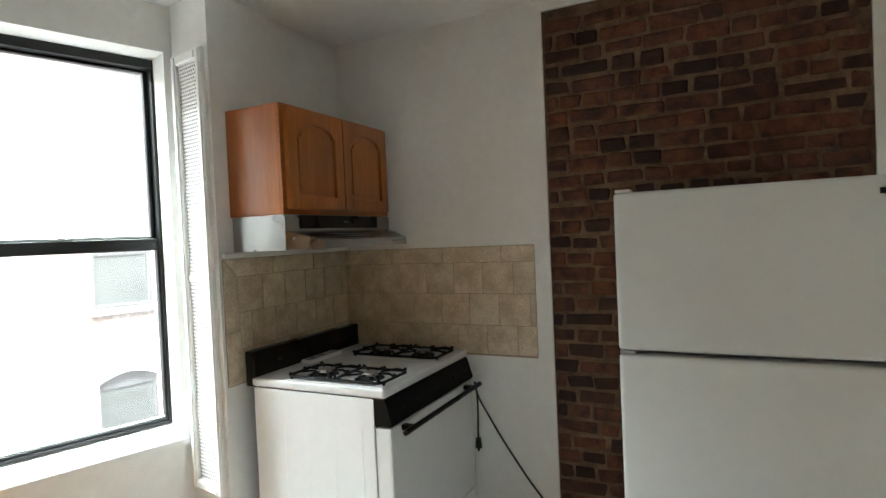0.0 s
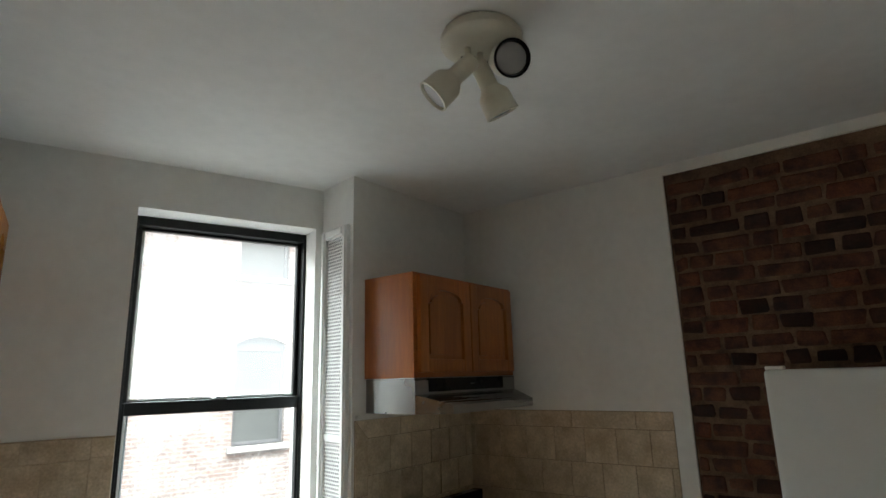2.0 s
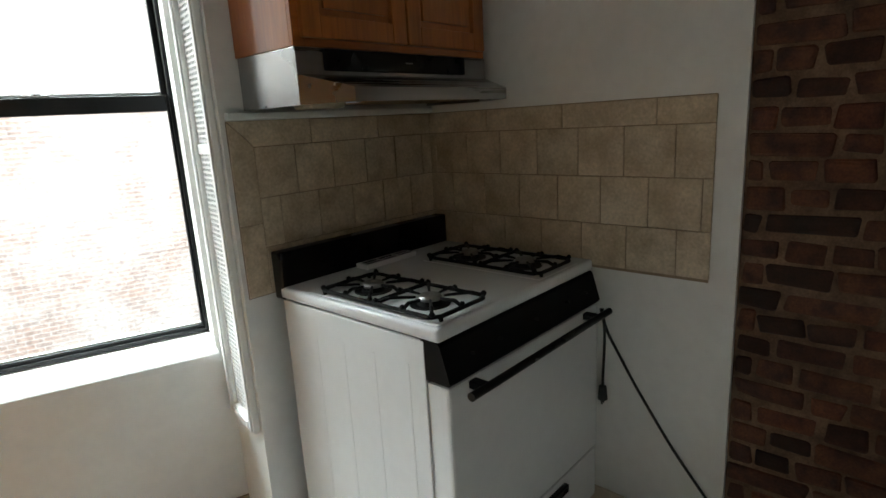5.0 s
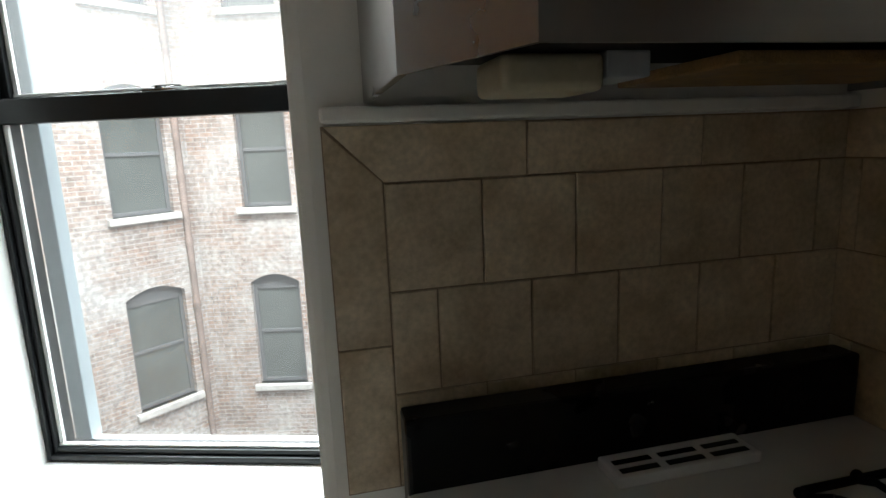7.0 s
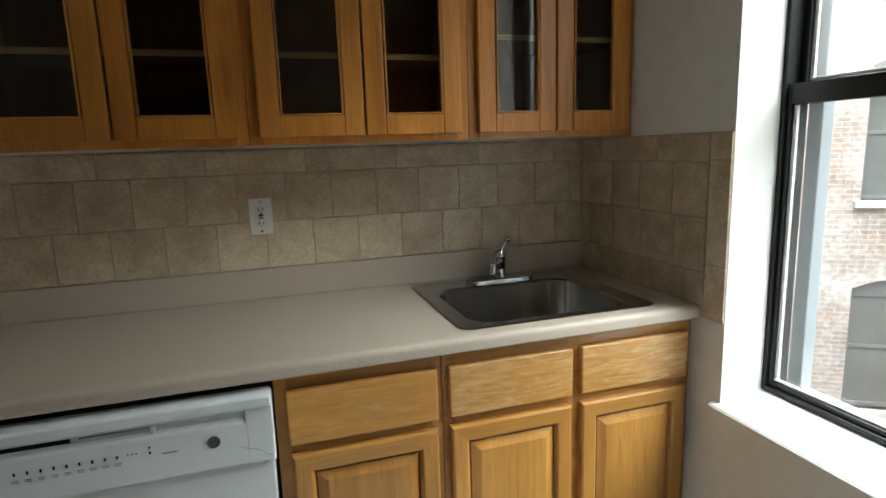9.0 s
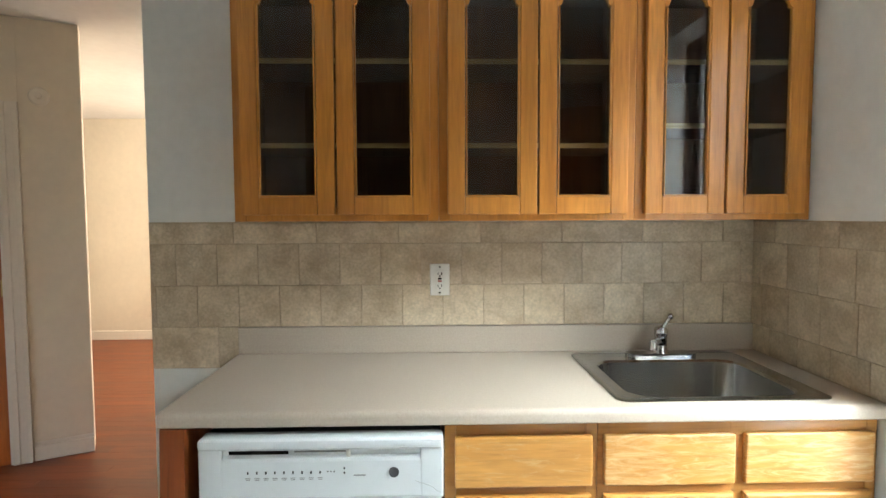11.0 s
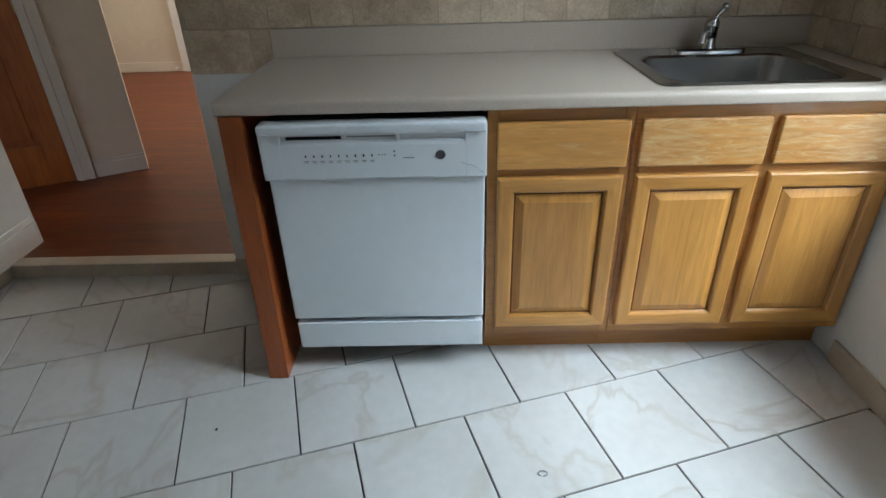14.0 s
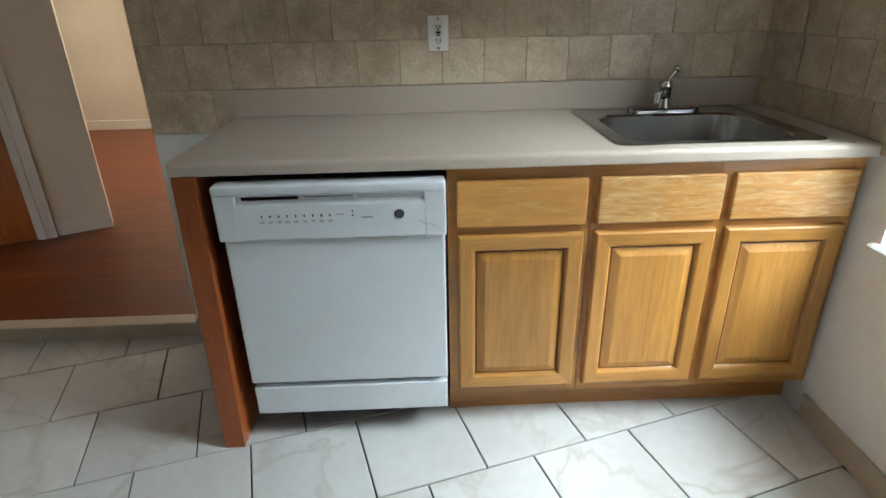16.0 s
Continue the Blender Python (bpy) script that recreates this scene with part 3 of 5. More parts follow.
base_cabinet("honey oak sink base cabinet with two worn drawer fronts", -0.760, -0.004, [(-0.746, -0.396), (-0.370, -0.022)])

panel = thing("end_panel", "red-brown oak end panel closing the counter run", "panel")
part("board", prism(bmesh.new(), [(0.03, 0.0), (0.674, 0.0), (0.637, 0.876), (0.03, 0.876)], CT0 + 0.008, CT0 + 0.070, "y"), M_PANEL_Z, panel)
part("edge_band", prism(bmesh.new(), [(0.6742, 0.0), (0.678, 0.0), (0.641, 0.875), (0.6372, 0.875)], CT0 + 0.008, CT0 + 0.070, "y"), M_PANEL_Z, panel, "slightly lighter edge band")

SX0, SX1, SY0, SY1 = 0.062, 0.592, -0.700, -0.105
top = thing("countertop", "beige speckled laminate countertop with a rolled front edge", "countertop")
bm = bmesh.new()
z0, z1 = 0.877, 0.915
e = 0.016
rect = [(0.0, CT0), (0.622, CT0), (0.622, -0.001), (0.0, -0.001)]
cut = [(SX0 + e, SY0 + e), (SX1 - e, SY0 + e), (SX1 - e, SY1 - e), (SX0 + e, SY1 - e)]
loops = [[bm.verts.new((*p, h)) for p in ring] for ring, h in ((rect, z0), (rect, z1), (cut, z1), (cut, z0))]
for p, q in zip(loops, loops[1:] + loops[:1]):
    for i in range(4):
        bm.faces.new((p[i], p[(i + 1) % 4], q[(i + 1) % 4], q[i]))
bmesh.ops.recalc_face_normals(bm, faces=bm.faces)
part("slab", bm, M_LAMINATE, top)
bm = prism(bmesh.new(), [(0.622, z1)] + [(0.622 + 0.016 * math.sin(a), z1 - 0.016 + 0.016 * math.cos(a)) for a in (0.4, 0.8, 1.2, 1.57)] + [(0.638, z0 + 0.004), (0.634, z0), (0.622, z0)], CT0, -0.001, "y")
part("front_edge", bm, M_LAMINATE, top, smooth=True)
part("backsplash", boxed(0.0, 0.022, CT0, -0.001, z1 + 0.0005, 1.013, 0.004), M_LAMINATE, top)


# ---- sink ----
def rounded(cx, cy, hx, hy, r, z, seg=6):
    out = []
    for qx, qy, a0 in ((1, 1, 0), (-1, 1, 90), (-1, -1, 180), (1, -1, 270)):
        for i in range(seg + 1):
            a = radians(a0 + 90 * i / seg)
            out.append((cx + qx * (hx - r) + r * math.cos(a), cy + qy * (hy - r) + r * math.sin(a), z))
    return out


sink = thing("kitchen_sink", "stainless steel single-bowl drop-in sink", "sink")
cx, cy, hx, hy = (SX0 + SX1) / 2, (SY0 + SY1) / 2, (SX1 - SX0) / 2, (SY1 - SY0) / 2
bx = cx + 0.028
loops = [rounded(cx, cy, hx - 0.001, hy - 0.001, 0.035, 0.9155), rounded(cx, cy, hx, hy, 0.035, 0.918), rounded(cx, cy, hx - 0.010, hy - 0.010, 0.030, 0.921),
         rounded(cx, cy, hx - 0.020, hy - 0.020, 0.028, 0.9175), rounded(bx, cy, hx - 0.068, hy - 0.050, 0.075, 0.9165),
         rounded(bx, cy, hx - 0.075, hy - 0.057, 0.07, 0.910), rounded(bx, cy, hx - 0.082, hy - 0.064, 0.07, 0.80),
         rounded(bx, cy, hx - 0.095, hy - 0.078, 0.065, 0.763), rounded(bx, cy, hx - 0.13, hy - 0.11, 0.05, 0.755), rounded(bx, cy, 0.045, 0.045, 0.0449, 0.752)]
bm = bmesh.new()
rings = [[bm.verts.new(p) for p in loop] for loop in loops]
for p, q in zip(rings, rings[1:]):
    for i in range(len(p)):
        bm.faces.new((p[i], p[(i + 1) % len(p)], q[(i + 1) % len(p)], q[i]))
bm.faces.new(rings[-1])
bmesh.ops.recalc_face_normals(bm, faces=bm.faces)
part("bowl", bm, M_SINK, sink, smooth=True)
bm = lathe(bmesh.new(), [(0.044, 0.0), (0.044, 0.004), (0.034, 0.006), (0.030, 0.002), (0.008, 0.002), (0.004, 0.004)], 24, Matrix.Translation((bx, cy, 0.7525)))
part("drain", bm, M_CHROME, sink, smooth=True)

faucet = thing("kitchen_faucet", "chrome single-lever faucet on a long base plate", "faucet", pose(0.105, -0.385, 0.9175))
bm = prism(bmesh.new(), [(p[0], p[1]) for p in rounded(0, 0, 0.028, 0.125, 0.0279, 0)], 0, 0.012)
part("base_plate", bm, M_CHROME, faucet)
part("body", lathe(bmesh.new(), [(0.027, 0.012), (0.025, 0.020), (0.0215, 0.028), (0.0215, 0.070), (0.0235, 0.073), (0.0235, 0.094), (0.018, 0.102), (0.006, 0.105)], 24), M_CHROME, faucet, smooth=True)
bm = bmesh.new()
pts = [(0.012, 0.050), (0.050, 0.060), (0.095, 0.062)]
for p, q in zip(pts, pts[1:]):
    tube(bm, (p[0], 0, p[1]), (q[0], 0, q[1]), 0.0125)
tube(bm, (0.097, 0, 0.068), (0.099, 0, 0.040), 0.0125)
part("spout", bm, M_CHROME, faucet, smooth=True).matrix_basis = pose(0, 0, 0, 0, 0, -36)
bm = tube(bmesh.new(), (0, 0.002, 0.098), (-0.004, 0.032, 0.136), 0.0065, 0.008)
bmesh.ops.create_uvsphere(bm, u_segments=14, v_segments=10, radius=0.012, matrix=Matrix.Translation((-0.004, 0.034, 0.139)))
part("lever", bm, M_CHROME, faucet, smooth=True)


# ---- dishwasher ----
washer = thing("dishwasher", "white built-in dishwasher with a slotted control panel", "dishwasher")
D0, D1 = -1.787, -1.169
part("tub", boxed(0.05, 0.60, D0 + 0.006, D1 - 0.006, 0.08, 0.850), M_DARK, washer, "dark tub behind the door")
part("door_panel", boxed(0.598, 0.642, D0 + 0.008, D1 - 0.004, 0.216, 0.698, 0.006), M_DW, washer)
bm = bmesh.new()
box(bm, 0.60, 0.662, D0, D1, 0.826, 0.856, 0.012, 3)
box(bm, 0.60, 0.6548, D0, D0 + 0.060, 0.697, 0.842, 0.006, 3)
box(bm, 0.60, 0.6548, D1 - 0.060, D1, 0.697, 0.842, 0.006, 3)
prism(bm, [(0.60, 0.699), (0.652, 0.699), (0.6542, 0.703), (0.6542, 0.795), (0.652, 0.803), (0.646, 0.809), (0.60, 0.809)], D0 + 0.05, D1 - 0.05, "y")
box(bm, 0.60, 0.646, D0 + 0.04, D1 - 0.04, 0.800, 0.834)
control = part("control_panel", bm, M_DW, washer)
part("slot", boxed(0.644, 0.6475, D0 + 0.075, D0 + 0.225, 0.812, 0.821), M_BLACK, control, "black slot")
part("slot", boxed(0.644, 0.6475, D0 + 0.24, D0 + 0.37, 0.8165, 0.8205), M_GREY, control)
part("latch", boxed(0.645, 0.654, D0 + 0.372, D0 + 0.382, 0.806, 0.824, 0.002), M_PLASTIC, control)
for i in range(9):
    y = D0 + 0.124 + i * 0.0227
    part("button_mark", boxed(0.6535, 0.6552, y - 0.0018, y + 0.0018, 0.764, 0.771), M_BLACK, control)
    bm = bmesh.new()
    box(bm, 0.6535, 0.6550, y - 0.0065, y + 0.0065, 0.7525, 0.7542)
    box(bm, 0.6535, 0.6550, y - 0.0055, y + 0.0055, 0.7485, 0.75)
    part("print", bm, M_GREY, control)
for k in range(3):
    y = D0 + 0.325 + k * 0.008
    part("lamp", boxed(0.6535, 0.6552, y - 0.0014, y + 0.0014, 0.7675, 0.7705), M_BLACK, control)
part("lamp", boxed(0.6535, 0.6552, D0 + 0.365, D0 + 0.3685, 0.775, 0.78), M_BLACK, control)
part("lamp", boxed(0.6535, 0.6552, D0 + 0.365, D0 + 0.3685, 0.763, 0.768), M_BLACK, control)
part("print", boxed(0.6535, 0.6550, D0 + 0.39, D0 + 0.42, 0.757, 0.76), M_GREY, control)
bm = lathe(bmesh.new(), [(0.0135, 0.0), (0.0135, 0.002), (0.0115, 0.0035), (0.009, 0.0025), (0.002, 0.003)], 20, pose(0.6535, D0 + 0.492, 0.765, 0, 90, 0))
part("knob", bm, M_KNOB, control, "dark grey push button", smooth=True)
bm = bmesh.new()
for p, q in zip([(0.545, 0.744), (0.560, 0.736), (0.578, 0.734), (0.592, 0.726), (0.600, 0.716)], [(0.560, 0.736), (0.578, 0.734), (0.592, 0.726), (0.600, 0.716), (0.612, 0.713)]):
    tube(bm, (0.6552 if p[0] < 0.57 else 0.6575, D0 + p[0], p[1]), (0.6552 if q[0] < 0.57 else 0.6575, D0 + q[0], q[1]), 0.0006, seg=5)
part("crack", bm, M_GREY, control, "hairline crack in the plastic")
part("kick_panel", boxed(0.575, 0.641, D0 + 0.012, D1 - 0.006, 0.098, 0.198, 0.005), M_DW, washer)
part("foot", boxed(0.36, 0.42, D0 + 0.05, D0 + 0.09, 0.0, 0.081), M_DARK, washer)
part("foot", boxed(0.36, 0.42, D1 - 0.09, D1 - 0.05, 0.0, 0.081), M_DARK, washer)


# ---- wall cabinets ----
def arched(y0, y1, z0, z1, rise, n=14):
    """The outline of an opening with an arched head set on small shoulders, in y and z."""
    s = 0.012
    pts = [(y0, z0), (y1, z0), (y1, z1 - rise)]
    for i in range(n + 1):
        a = math.pi * i / n
        pts.append(((y0 + y1) / 2 + ((y1 - y0) / 2 - s) * math.cos(a), z1 - rise + 0.006 + (rise - 0.006) * math.sin(a)))
    pts.append((y0, z1 - rise))
    return pts


def arched_frame(bm, y0, y1, z0, z1, stile, lo, hi, rise, x0, x1):
    """The frame of a door facing +x: two stiles, a bottom rail and a top rail cut to an arch."""
    box(bm, x0, x1, y0, y0 + stile, z0, z1, 0.004)
    box(bm, x0, x1, y1 - stile, y1, z0, z1, 0.004)
    box(bm, x0, x1 - 0.0005, y0 + stile, y1 - stile, z0, z0 + lo, 0.003)
    head = arched(y0 + stile, y1 - stile, z0, z1 - hi, rise)[2:]
    prism(bm, [(y0 + stile, z1), *head[::-1], (y1 - stile, z1)], x0, x1 - 0.0005, "x")
    return bm


UZ0, UZ1 = 1.398, 2.170


def wall_cabinet(y0, y1, lower_shelf):
    cab = thing("wall_cabinet", "honey oak wall cabinet with two arched glass doors, empty shelves", "cabinet", group="glass-fronted wall cabinets")
    bm = bmesh.new()
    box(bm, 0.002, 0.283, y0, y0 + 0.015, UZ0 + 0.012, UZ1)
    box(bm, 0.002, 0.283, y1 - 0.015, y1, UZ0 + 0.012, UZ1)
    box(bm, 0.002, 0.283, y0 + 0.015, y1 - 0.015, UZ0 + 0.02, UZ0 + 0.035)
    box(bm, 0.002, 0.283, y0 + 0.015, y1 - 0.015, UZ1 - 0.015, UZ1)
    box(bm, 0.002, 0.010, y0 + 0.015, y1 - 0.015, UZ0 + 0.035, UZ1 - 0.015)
    part("body", bm, M_CAB_IN, cab, "wood-grained interior, darkened for the shade behind the doors")
    bm = bmesh.new()
    for a, b in ((y0, y0 + 0.035), (y1 - 0.035, y1)):
        box(bm, 0.283, 0.302, a, b, UZ0, UZ1, 0.002)
    for a, b in ((UZ0, UZ0 + 0.045), (UZ1 - 0.045, UZ1)):
        box(bm, 0.2835, 0.3015, y0 + 0.035, y1 - 0.035, a, b, 0.002)
    part("face_frame", bm, M_UPPER_Z, cab)
    part("side_skin", boxed(0.002, 0.283, y0 - 0.0005, y0 - 0.0001, UZ0 + 0.012, UZ1), M_UPPER_Z, cab)
    mid = (y0 + y1) / 2
    for a, b in ((y0 + 0.026, mid - 0.003), (mid + 0.003, y1 - 0.026)):
        d = part("door", arched_frame(bmesh.new(), a, b, UZ0 + 0.020, UZ1 - 0.02, 0.054, 0.055, 0.060, 0.045, 0.303, 0.322), M_UPPER_Z, cab)
        bm = bmesh.new()
        for c0, c1, e0, e1 in ((a + 0.056, a + 0.061, UZ0 + 0.08, UZ1 - 0.125), (b - 0.061, b - 0.056, UZ0 + 0.08, UZ1 - 0.125), (a + 0.056, b - 0.056, UZ0 + 0.075, UZ0 + 0.080)):
            box(bm, 0.310, 0.325, c0, c1, e0, e1, 0.002)
        part("moulding", bm, M_UPPER_Z, d)
        g = part("pane", boxed(0.309, 0.312, a + 0.05, b - 0.05, UZ0 + 0.07, UZ1 - 0.075), M_CABGLASS, d, "clear glass pane")
        g.visible_shadow = False
    # shelves share the shaded interior colour, their edges carry painted light
    for z in (lower_shelf, 1.890):
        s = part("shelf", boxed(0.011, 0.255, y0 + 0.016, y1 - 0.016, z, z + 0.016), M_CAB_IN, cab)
        part("shelf_edge", boxed(0.2552, 0.258, y0 + 0.016, y1 - 0.016, z, z + 0.016), M_SHELF, s, "wood edge paled for the light on it")
    return cab


wall_cabinet(-0.560, 0.0 - 0.003, 1.690)
wall_cabinet(-1.171, -0.561, 1.628)
wall_cabinet(-1.800, -1.172, 1.628)


# ---- range, hood and the cabinet above ----
stove = thing("gas_range", "white enamel gas range with a black backguard and grates", "stove", RANGE @ pose(0.078, 0, 0))
SW, SF = 0.746, -0.665
part("side_panel", boxed(0.0, 0.012, SF + 0.02, -0.06, 0.03, 0.872, 0.003), M_ENAMEL, stove)
part("side_panel", boxed(SW - 0.012, SW, SF + 0.02, -0.06, 0.03, 0.872, 0.003), M_ENAMEL, stove)
for y in (-0.21, -0.335, -0.46, -0.585):
    part("pressed_rib", boxed(-0.0006, 0.0004, y - 0.006, y + 0.006, 0.09, 0.80, 0.0004), M_ENAMEL, stove)
part("carcass", boxed(0.013, SW - 0.013, SF + 0.03, -0.06, 0.05, 0.868), M_DARK, stove, "dark inner body")
bm = boxed(-0.002, SW + 0.002, SF - 0.030, -0.050, 0.876, 0.912, 0.012, 3)
part("cooktop", bm, M_ENAMEL, stove, smooth=True)
bm = bmesh.new()
for a, b in ((0.014, 0.232), (0.452, 0.670)):
    box(bm, a, b, -0.680, -0.220, 0.9125, 0.9150, 0.001)
part("grate_well", bm, M_ENAMEL, stove)
part("backguard", boxed(0.0, SW, -0.068, -0.018, 0.872, 1.018, 0.006), M_BLACK, stove, "black enamel backguard")
vent = part("vent", boxed(0.272, 0.500, -0.138, -0.080, 0.910, 0.928, 0.004), M_ENAMEL, stove)
for i in range(3):
    for j in range(2):
        part("vent_slot", boxed(0.283 + 0.072 * i, 0.342 + 0.072 * i, -0.130 + 0.021 * j, -0.119 + 0.021 * j, 0.9275, 0.9286), M_BLACK, vent)


def grate(x0, x1, y0, y1):
    g = part("grate", bmesh.new(), M_IRON, stove, "black cast iron grate")
    bm = bmesh.new()
    z, r = 0.9265, 0.0058
    c = 0.02
    ym = (y0 + y1) / 2
    loop = [(x0 + c, y0), (x1 - c, y0), (x1, y0 + c), (x1, y1 - c), (x1 - c, y1), (x0 + c, y1), (x0, y1 - c), (x0, y0 + c)]
    for p, q in zip(loop, loop[1:] + loop[:1]):
        tube(bm, (*p, z), (*q, z), r, seg=8)
    tube(bm, (x0, ym, z), (x1, ym, z), r, seg=8)
    for yc in ((y0 + ym) / 2, (ym + y1) / 2):
        xc = (x0 + x1) / 2
        for k in range(8):
            a = math.pi / 4 * k
            hx, hy = (x1 - x0) / 2, (y1 - y0) / 4
            f = min(hx / max(abs(math.cos(a)), 1e-6), hy / max(abs(math.sin(a)), 1e-6))
            o = Vector((xc + f * math.cos(a), yc + f * math.sin(a), z))
            i = Vector((xc + 0.036 * math.cos(a), yc + 0.036 * math.sin(a), z + 0.009))
            up = o.lerp(i, 0.35) + Vector((0, 0, 0.009))
            tube(bm, o, up, r * 0.95, seg=6)
            tube(bm, up, i, r * 0.95, r * 0.6, seg=6)
            nub = o.lerp(i, 0.03) + Vector((0, 0, 0.007))
            bmesh.ops.create_uvsphere(bm, u_segments=8, v_segments=6, radius=0.0078, matrix=Matrix.Translation(nub))
    for p in loop[::2]:
        tube(bm, (*p, 0.9148), (*p, z), r, seg=6)
    bm.to_mesh(g.data)
    bm.free()
    for xc, yc in (((x0 + x1) / 2, (y0 + ym) / 2), ((x0 + x1) / 2, (ym + y1) / 2)):
        b = part("burner", lathe(bmesh.new(), [(0.054, 0.0), (0.053, 0.003), (0.046, 0.001), (0.034, 0.002), (0.030, 0.012), (0.028, 0.014)], 24, Matrix.Translation((xc, yc, 0.9148))), M_IRON, stove, smooth=True)
        part("burner_head", lathe(bmesh.new(), [(0.025, 0.012), (0.031, 0.014), (0.032, 0.020), (0.027, 0.026), (0.012, 0.027), (0.010, 0.023)], 20, Matrix.Translation((xc, yc, 0.9148))), M_ALU, b, "dull aluminium burner cap", smooth=True)


grate(0.022, 0.224, -0.668, -0.226)
grate(0.460, 0.662, -0.668, -0.226)
bm = prism(bmesh.new(), [(SF + 0.03, 0.874), (SF - 0.024, 0.874), (SF - 0.030, 0.868), (SF - 0.056, 0.782), (SF - 0.052, 0.775), (SF + 0.03, 0.775)], 0.002, SW - 0.002, "x")
control = part("control_panel", bm, M_PANELBLACK, stove, "sloping black control panel")
for u in (0.10, 0.21, 0.38, 0.55, 0.66):
    part("valve_stem", tube(bmesh.new(), (u, SF - 0.035, 0.822), (u, SF - 0.056, 0.828), 0.004, seg=10), M_BLACK, control)
oven = part("oven_door", boxed(0.004, SW - 0.004, SF - 0.050, SF + 0.02, 0.255, 0.768, 0.008), M_ENAMEL, stove)
bm = bmesh.new()
tube(bm, (0.03, SF - 0.094, 0.752), (SW - 0.012, SF - 0.094, 0.752), 0.011)
for u in (0.09, SW - 0.09):
    box(bm, u - 0.014, u + 0.014, SF - 0.096, SF - 0.048, 0.742, 0.762, 0.003)
part("handle", bm, M_BLACK, oven, "black oven handle")
drawer = part("broiler_drawer", boxed(0.004, SW - 0.004, SF - 0.046, SF + 0.02, 0.06, 0.247, 0.008), M_ENAMEL, stove)
part("handle", boxed(0.21, 0.53, SF - 0.062, SF - 0.044, 0.198, 0.226, 0.004), M_BLACK, drawer, "black drawer pull")
for x, y in ((0.05, -0.12), (SW - 0.05, -0.12), (0.05, SF + 0.06), (SW - 0.05, SF + 0.06)):
    part("foot", tube(bmesh.new(), (x, y, 0.0), (x, y, 0.052), 0.016), M_DARK, stove)

# hood
HX0, HX1, HV, HB, HT = 0.056, 0.820, 0.290, 1.432, 1.572
hood = thing("range_hood", "brushed steel range hood with a black vent strip", "range hood", RANGE)
bm = bmesh.new()
box(bm, HX0, HX0 + 0.008, -HV, -0.012, HB, HT, 0.001)
box(bm, HX1 - 0.008, HX1, -HV, -0.012, HB, HT, 0.001)
box(bm, HX0 + 0.008, HX1 - 0.008, -HV + 0.001, -HV + 0.009, HB + 0.075, HT)
box(bm, HX0 + 0.008, HX1 - 0.008, -HV + 0.009, -0.012, HT - 0.012, HT - 0.001)
part("shell", bm, M_STEEL, hood)
FX0, FX1, FV = 0.115, 0.738, 0.435
bm = bmesh.new()
ring = [[(HX0, -HV, HB), (HX0, -HV, HB + 0.075)], [(FX0, -FV, HB), (FX0, -FV, HB + 0.034)], [(FX1, -FV, HB), (FX1, -FV, HB + 0.034)], [(HX1, -HV, HB), (HX1, -HV, HB + 0.075)]]
v = [[bm.verts.new(p) for p in col] for col in ring]
for p, q in zip(v, v[1:]):
    bm.faces.new((p[0], q[0], q[1], p[1]))
bm.faces.new((v[0][1], v[1][1], v[2][1], v[3][1]))
bmesh.ops.recalc_face_normals(bm, faces=bm.faces)
bmesh.ops.solidify(bm, geom=bm.faces[:], thickness=0.004)
part("canopy", bm, M_STEEL, hood)
strip = part("vent_strip", boxed(0.138, 0.704, -HV - 0.008, -HV, HB + 0.084, HT - 0.001, 0.006, 3), M_BLACK, hood, "glossy black control strip")
part("print", boxed(0.43, 0.46, -HV - 0.0086, -HV - 0.008, HB + 0.110, HB + 0.114), M_GREY, strip)
# near-black sheet added for the shade in the hood's hollow
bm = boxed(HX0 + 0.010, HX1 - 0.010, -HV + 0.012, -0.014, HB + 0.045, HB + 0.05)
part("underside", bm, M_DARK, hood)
part("filter", boxed(0.39, 0.78, -0.27, -0.05, HB + 0.008, HB + 0.022, 0.003), M_GREASE, hood, "greasy metal mesh filter")
lampbox = part("lamp_cover", boxed(0.193, 0.318, -0.150, -0.05, HB - 0.003, HB + 0.040, 0.012, 3), M_OLDPLASTIC, hood, "yellowed plastic lamp cover", smooth=True)
part("switch_plate", boxed(0.320, 0.376, -0.148, -0.06, HB + 0.012, HB + 0.042, 0.003), M_TRACK, hood)
structure("hood_ledge", boxed(0.0, EAST - 0.001, -0.020, -0.001, 1.408, 1.428, 0.004), M_WALL, "white painted ledge above the wall tiles", "trim", RANGE)

cab = thing("hood_cabinet", "orange oak wall cabinet with two arched panel doors", "cabinet", RANGE)
CZ0, CZ1, CV = 1.574, 2.010, 0.272
bm = bmesh.new()
box(bm, HX0, HX1, -CV, -0.001, CZ0, CZ1, 0.002)
part("body", bm, M_RED_Z, cab)
bm = bmesh.new()
for a, b in ((HX0, HX0 + 0.035), (HX1 - 0.035, HX1)):
    box(bm, a, b, -CV - 0.014, -CV, CZ0, CZ1, 0.002)
box(bm, HX0 + 0.035, HX1 - 0.035, -CV - 0.0135, -CV, CZ0, CZ0 + 0.04, 0.002)
box(bm, HX0 + 0.035, HX1 - 0.035, -CV - 0.0135, -CV, CZ1 - 0.04, CZ1, 0.002)
part("face_frame", bm, M_RED_X, cab)
TO_RANGE = pose(0, 0, 0, 0, 0, -90)
mid = (HX0 + HX1) / 2
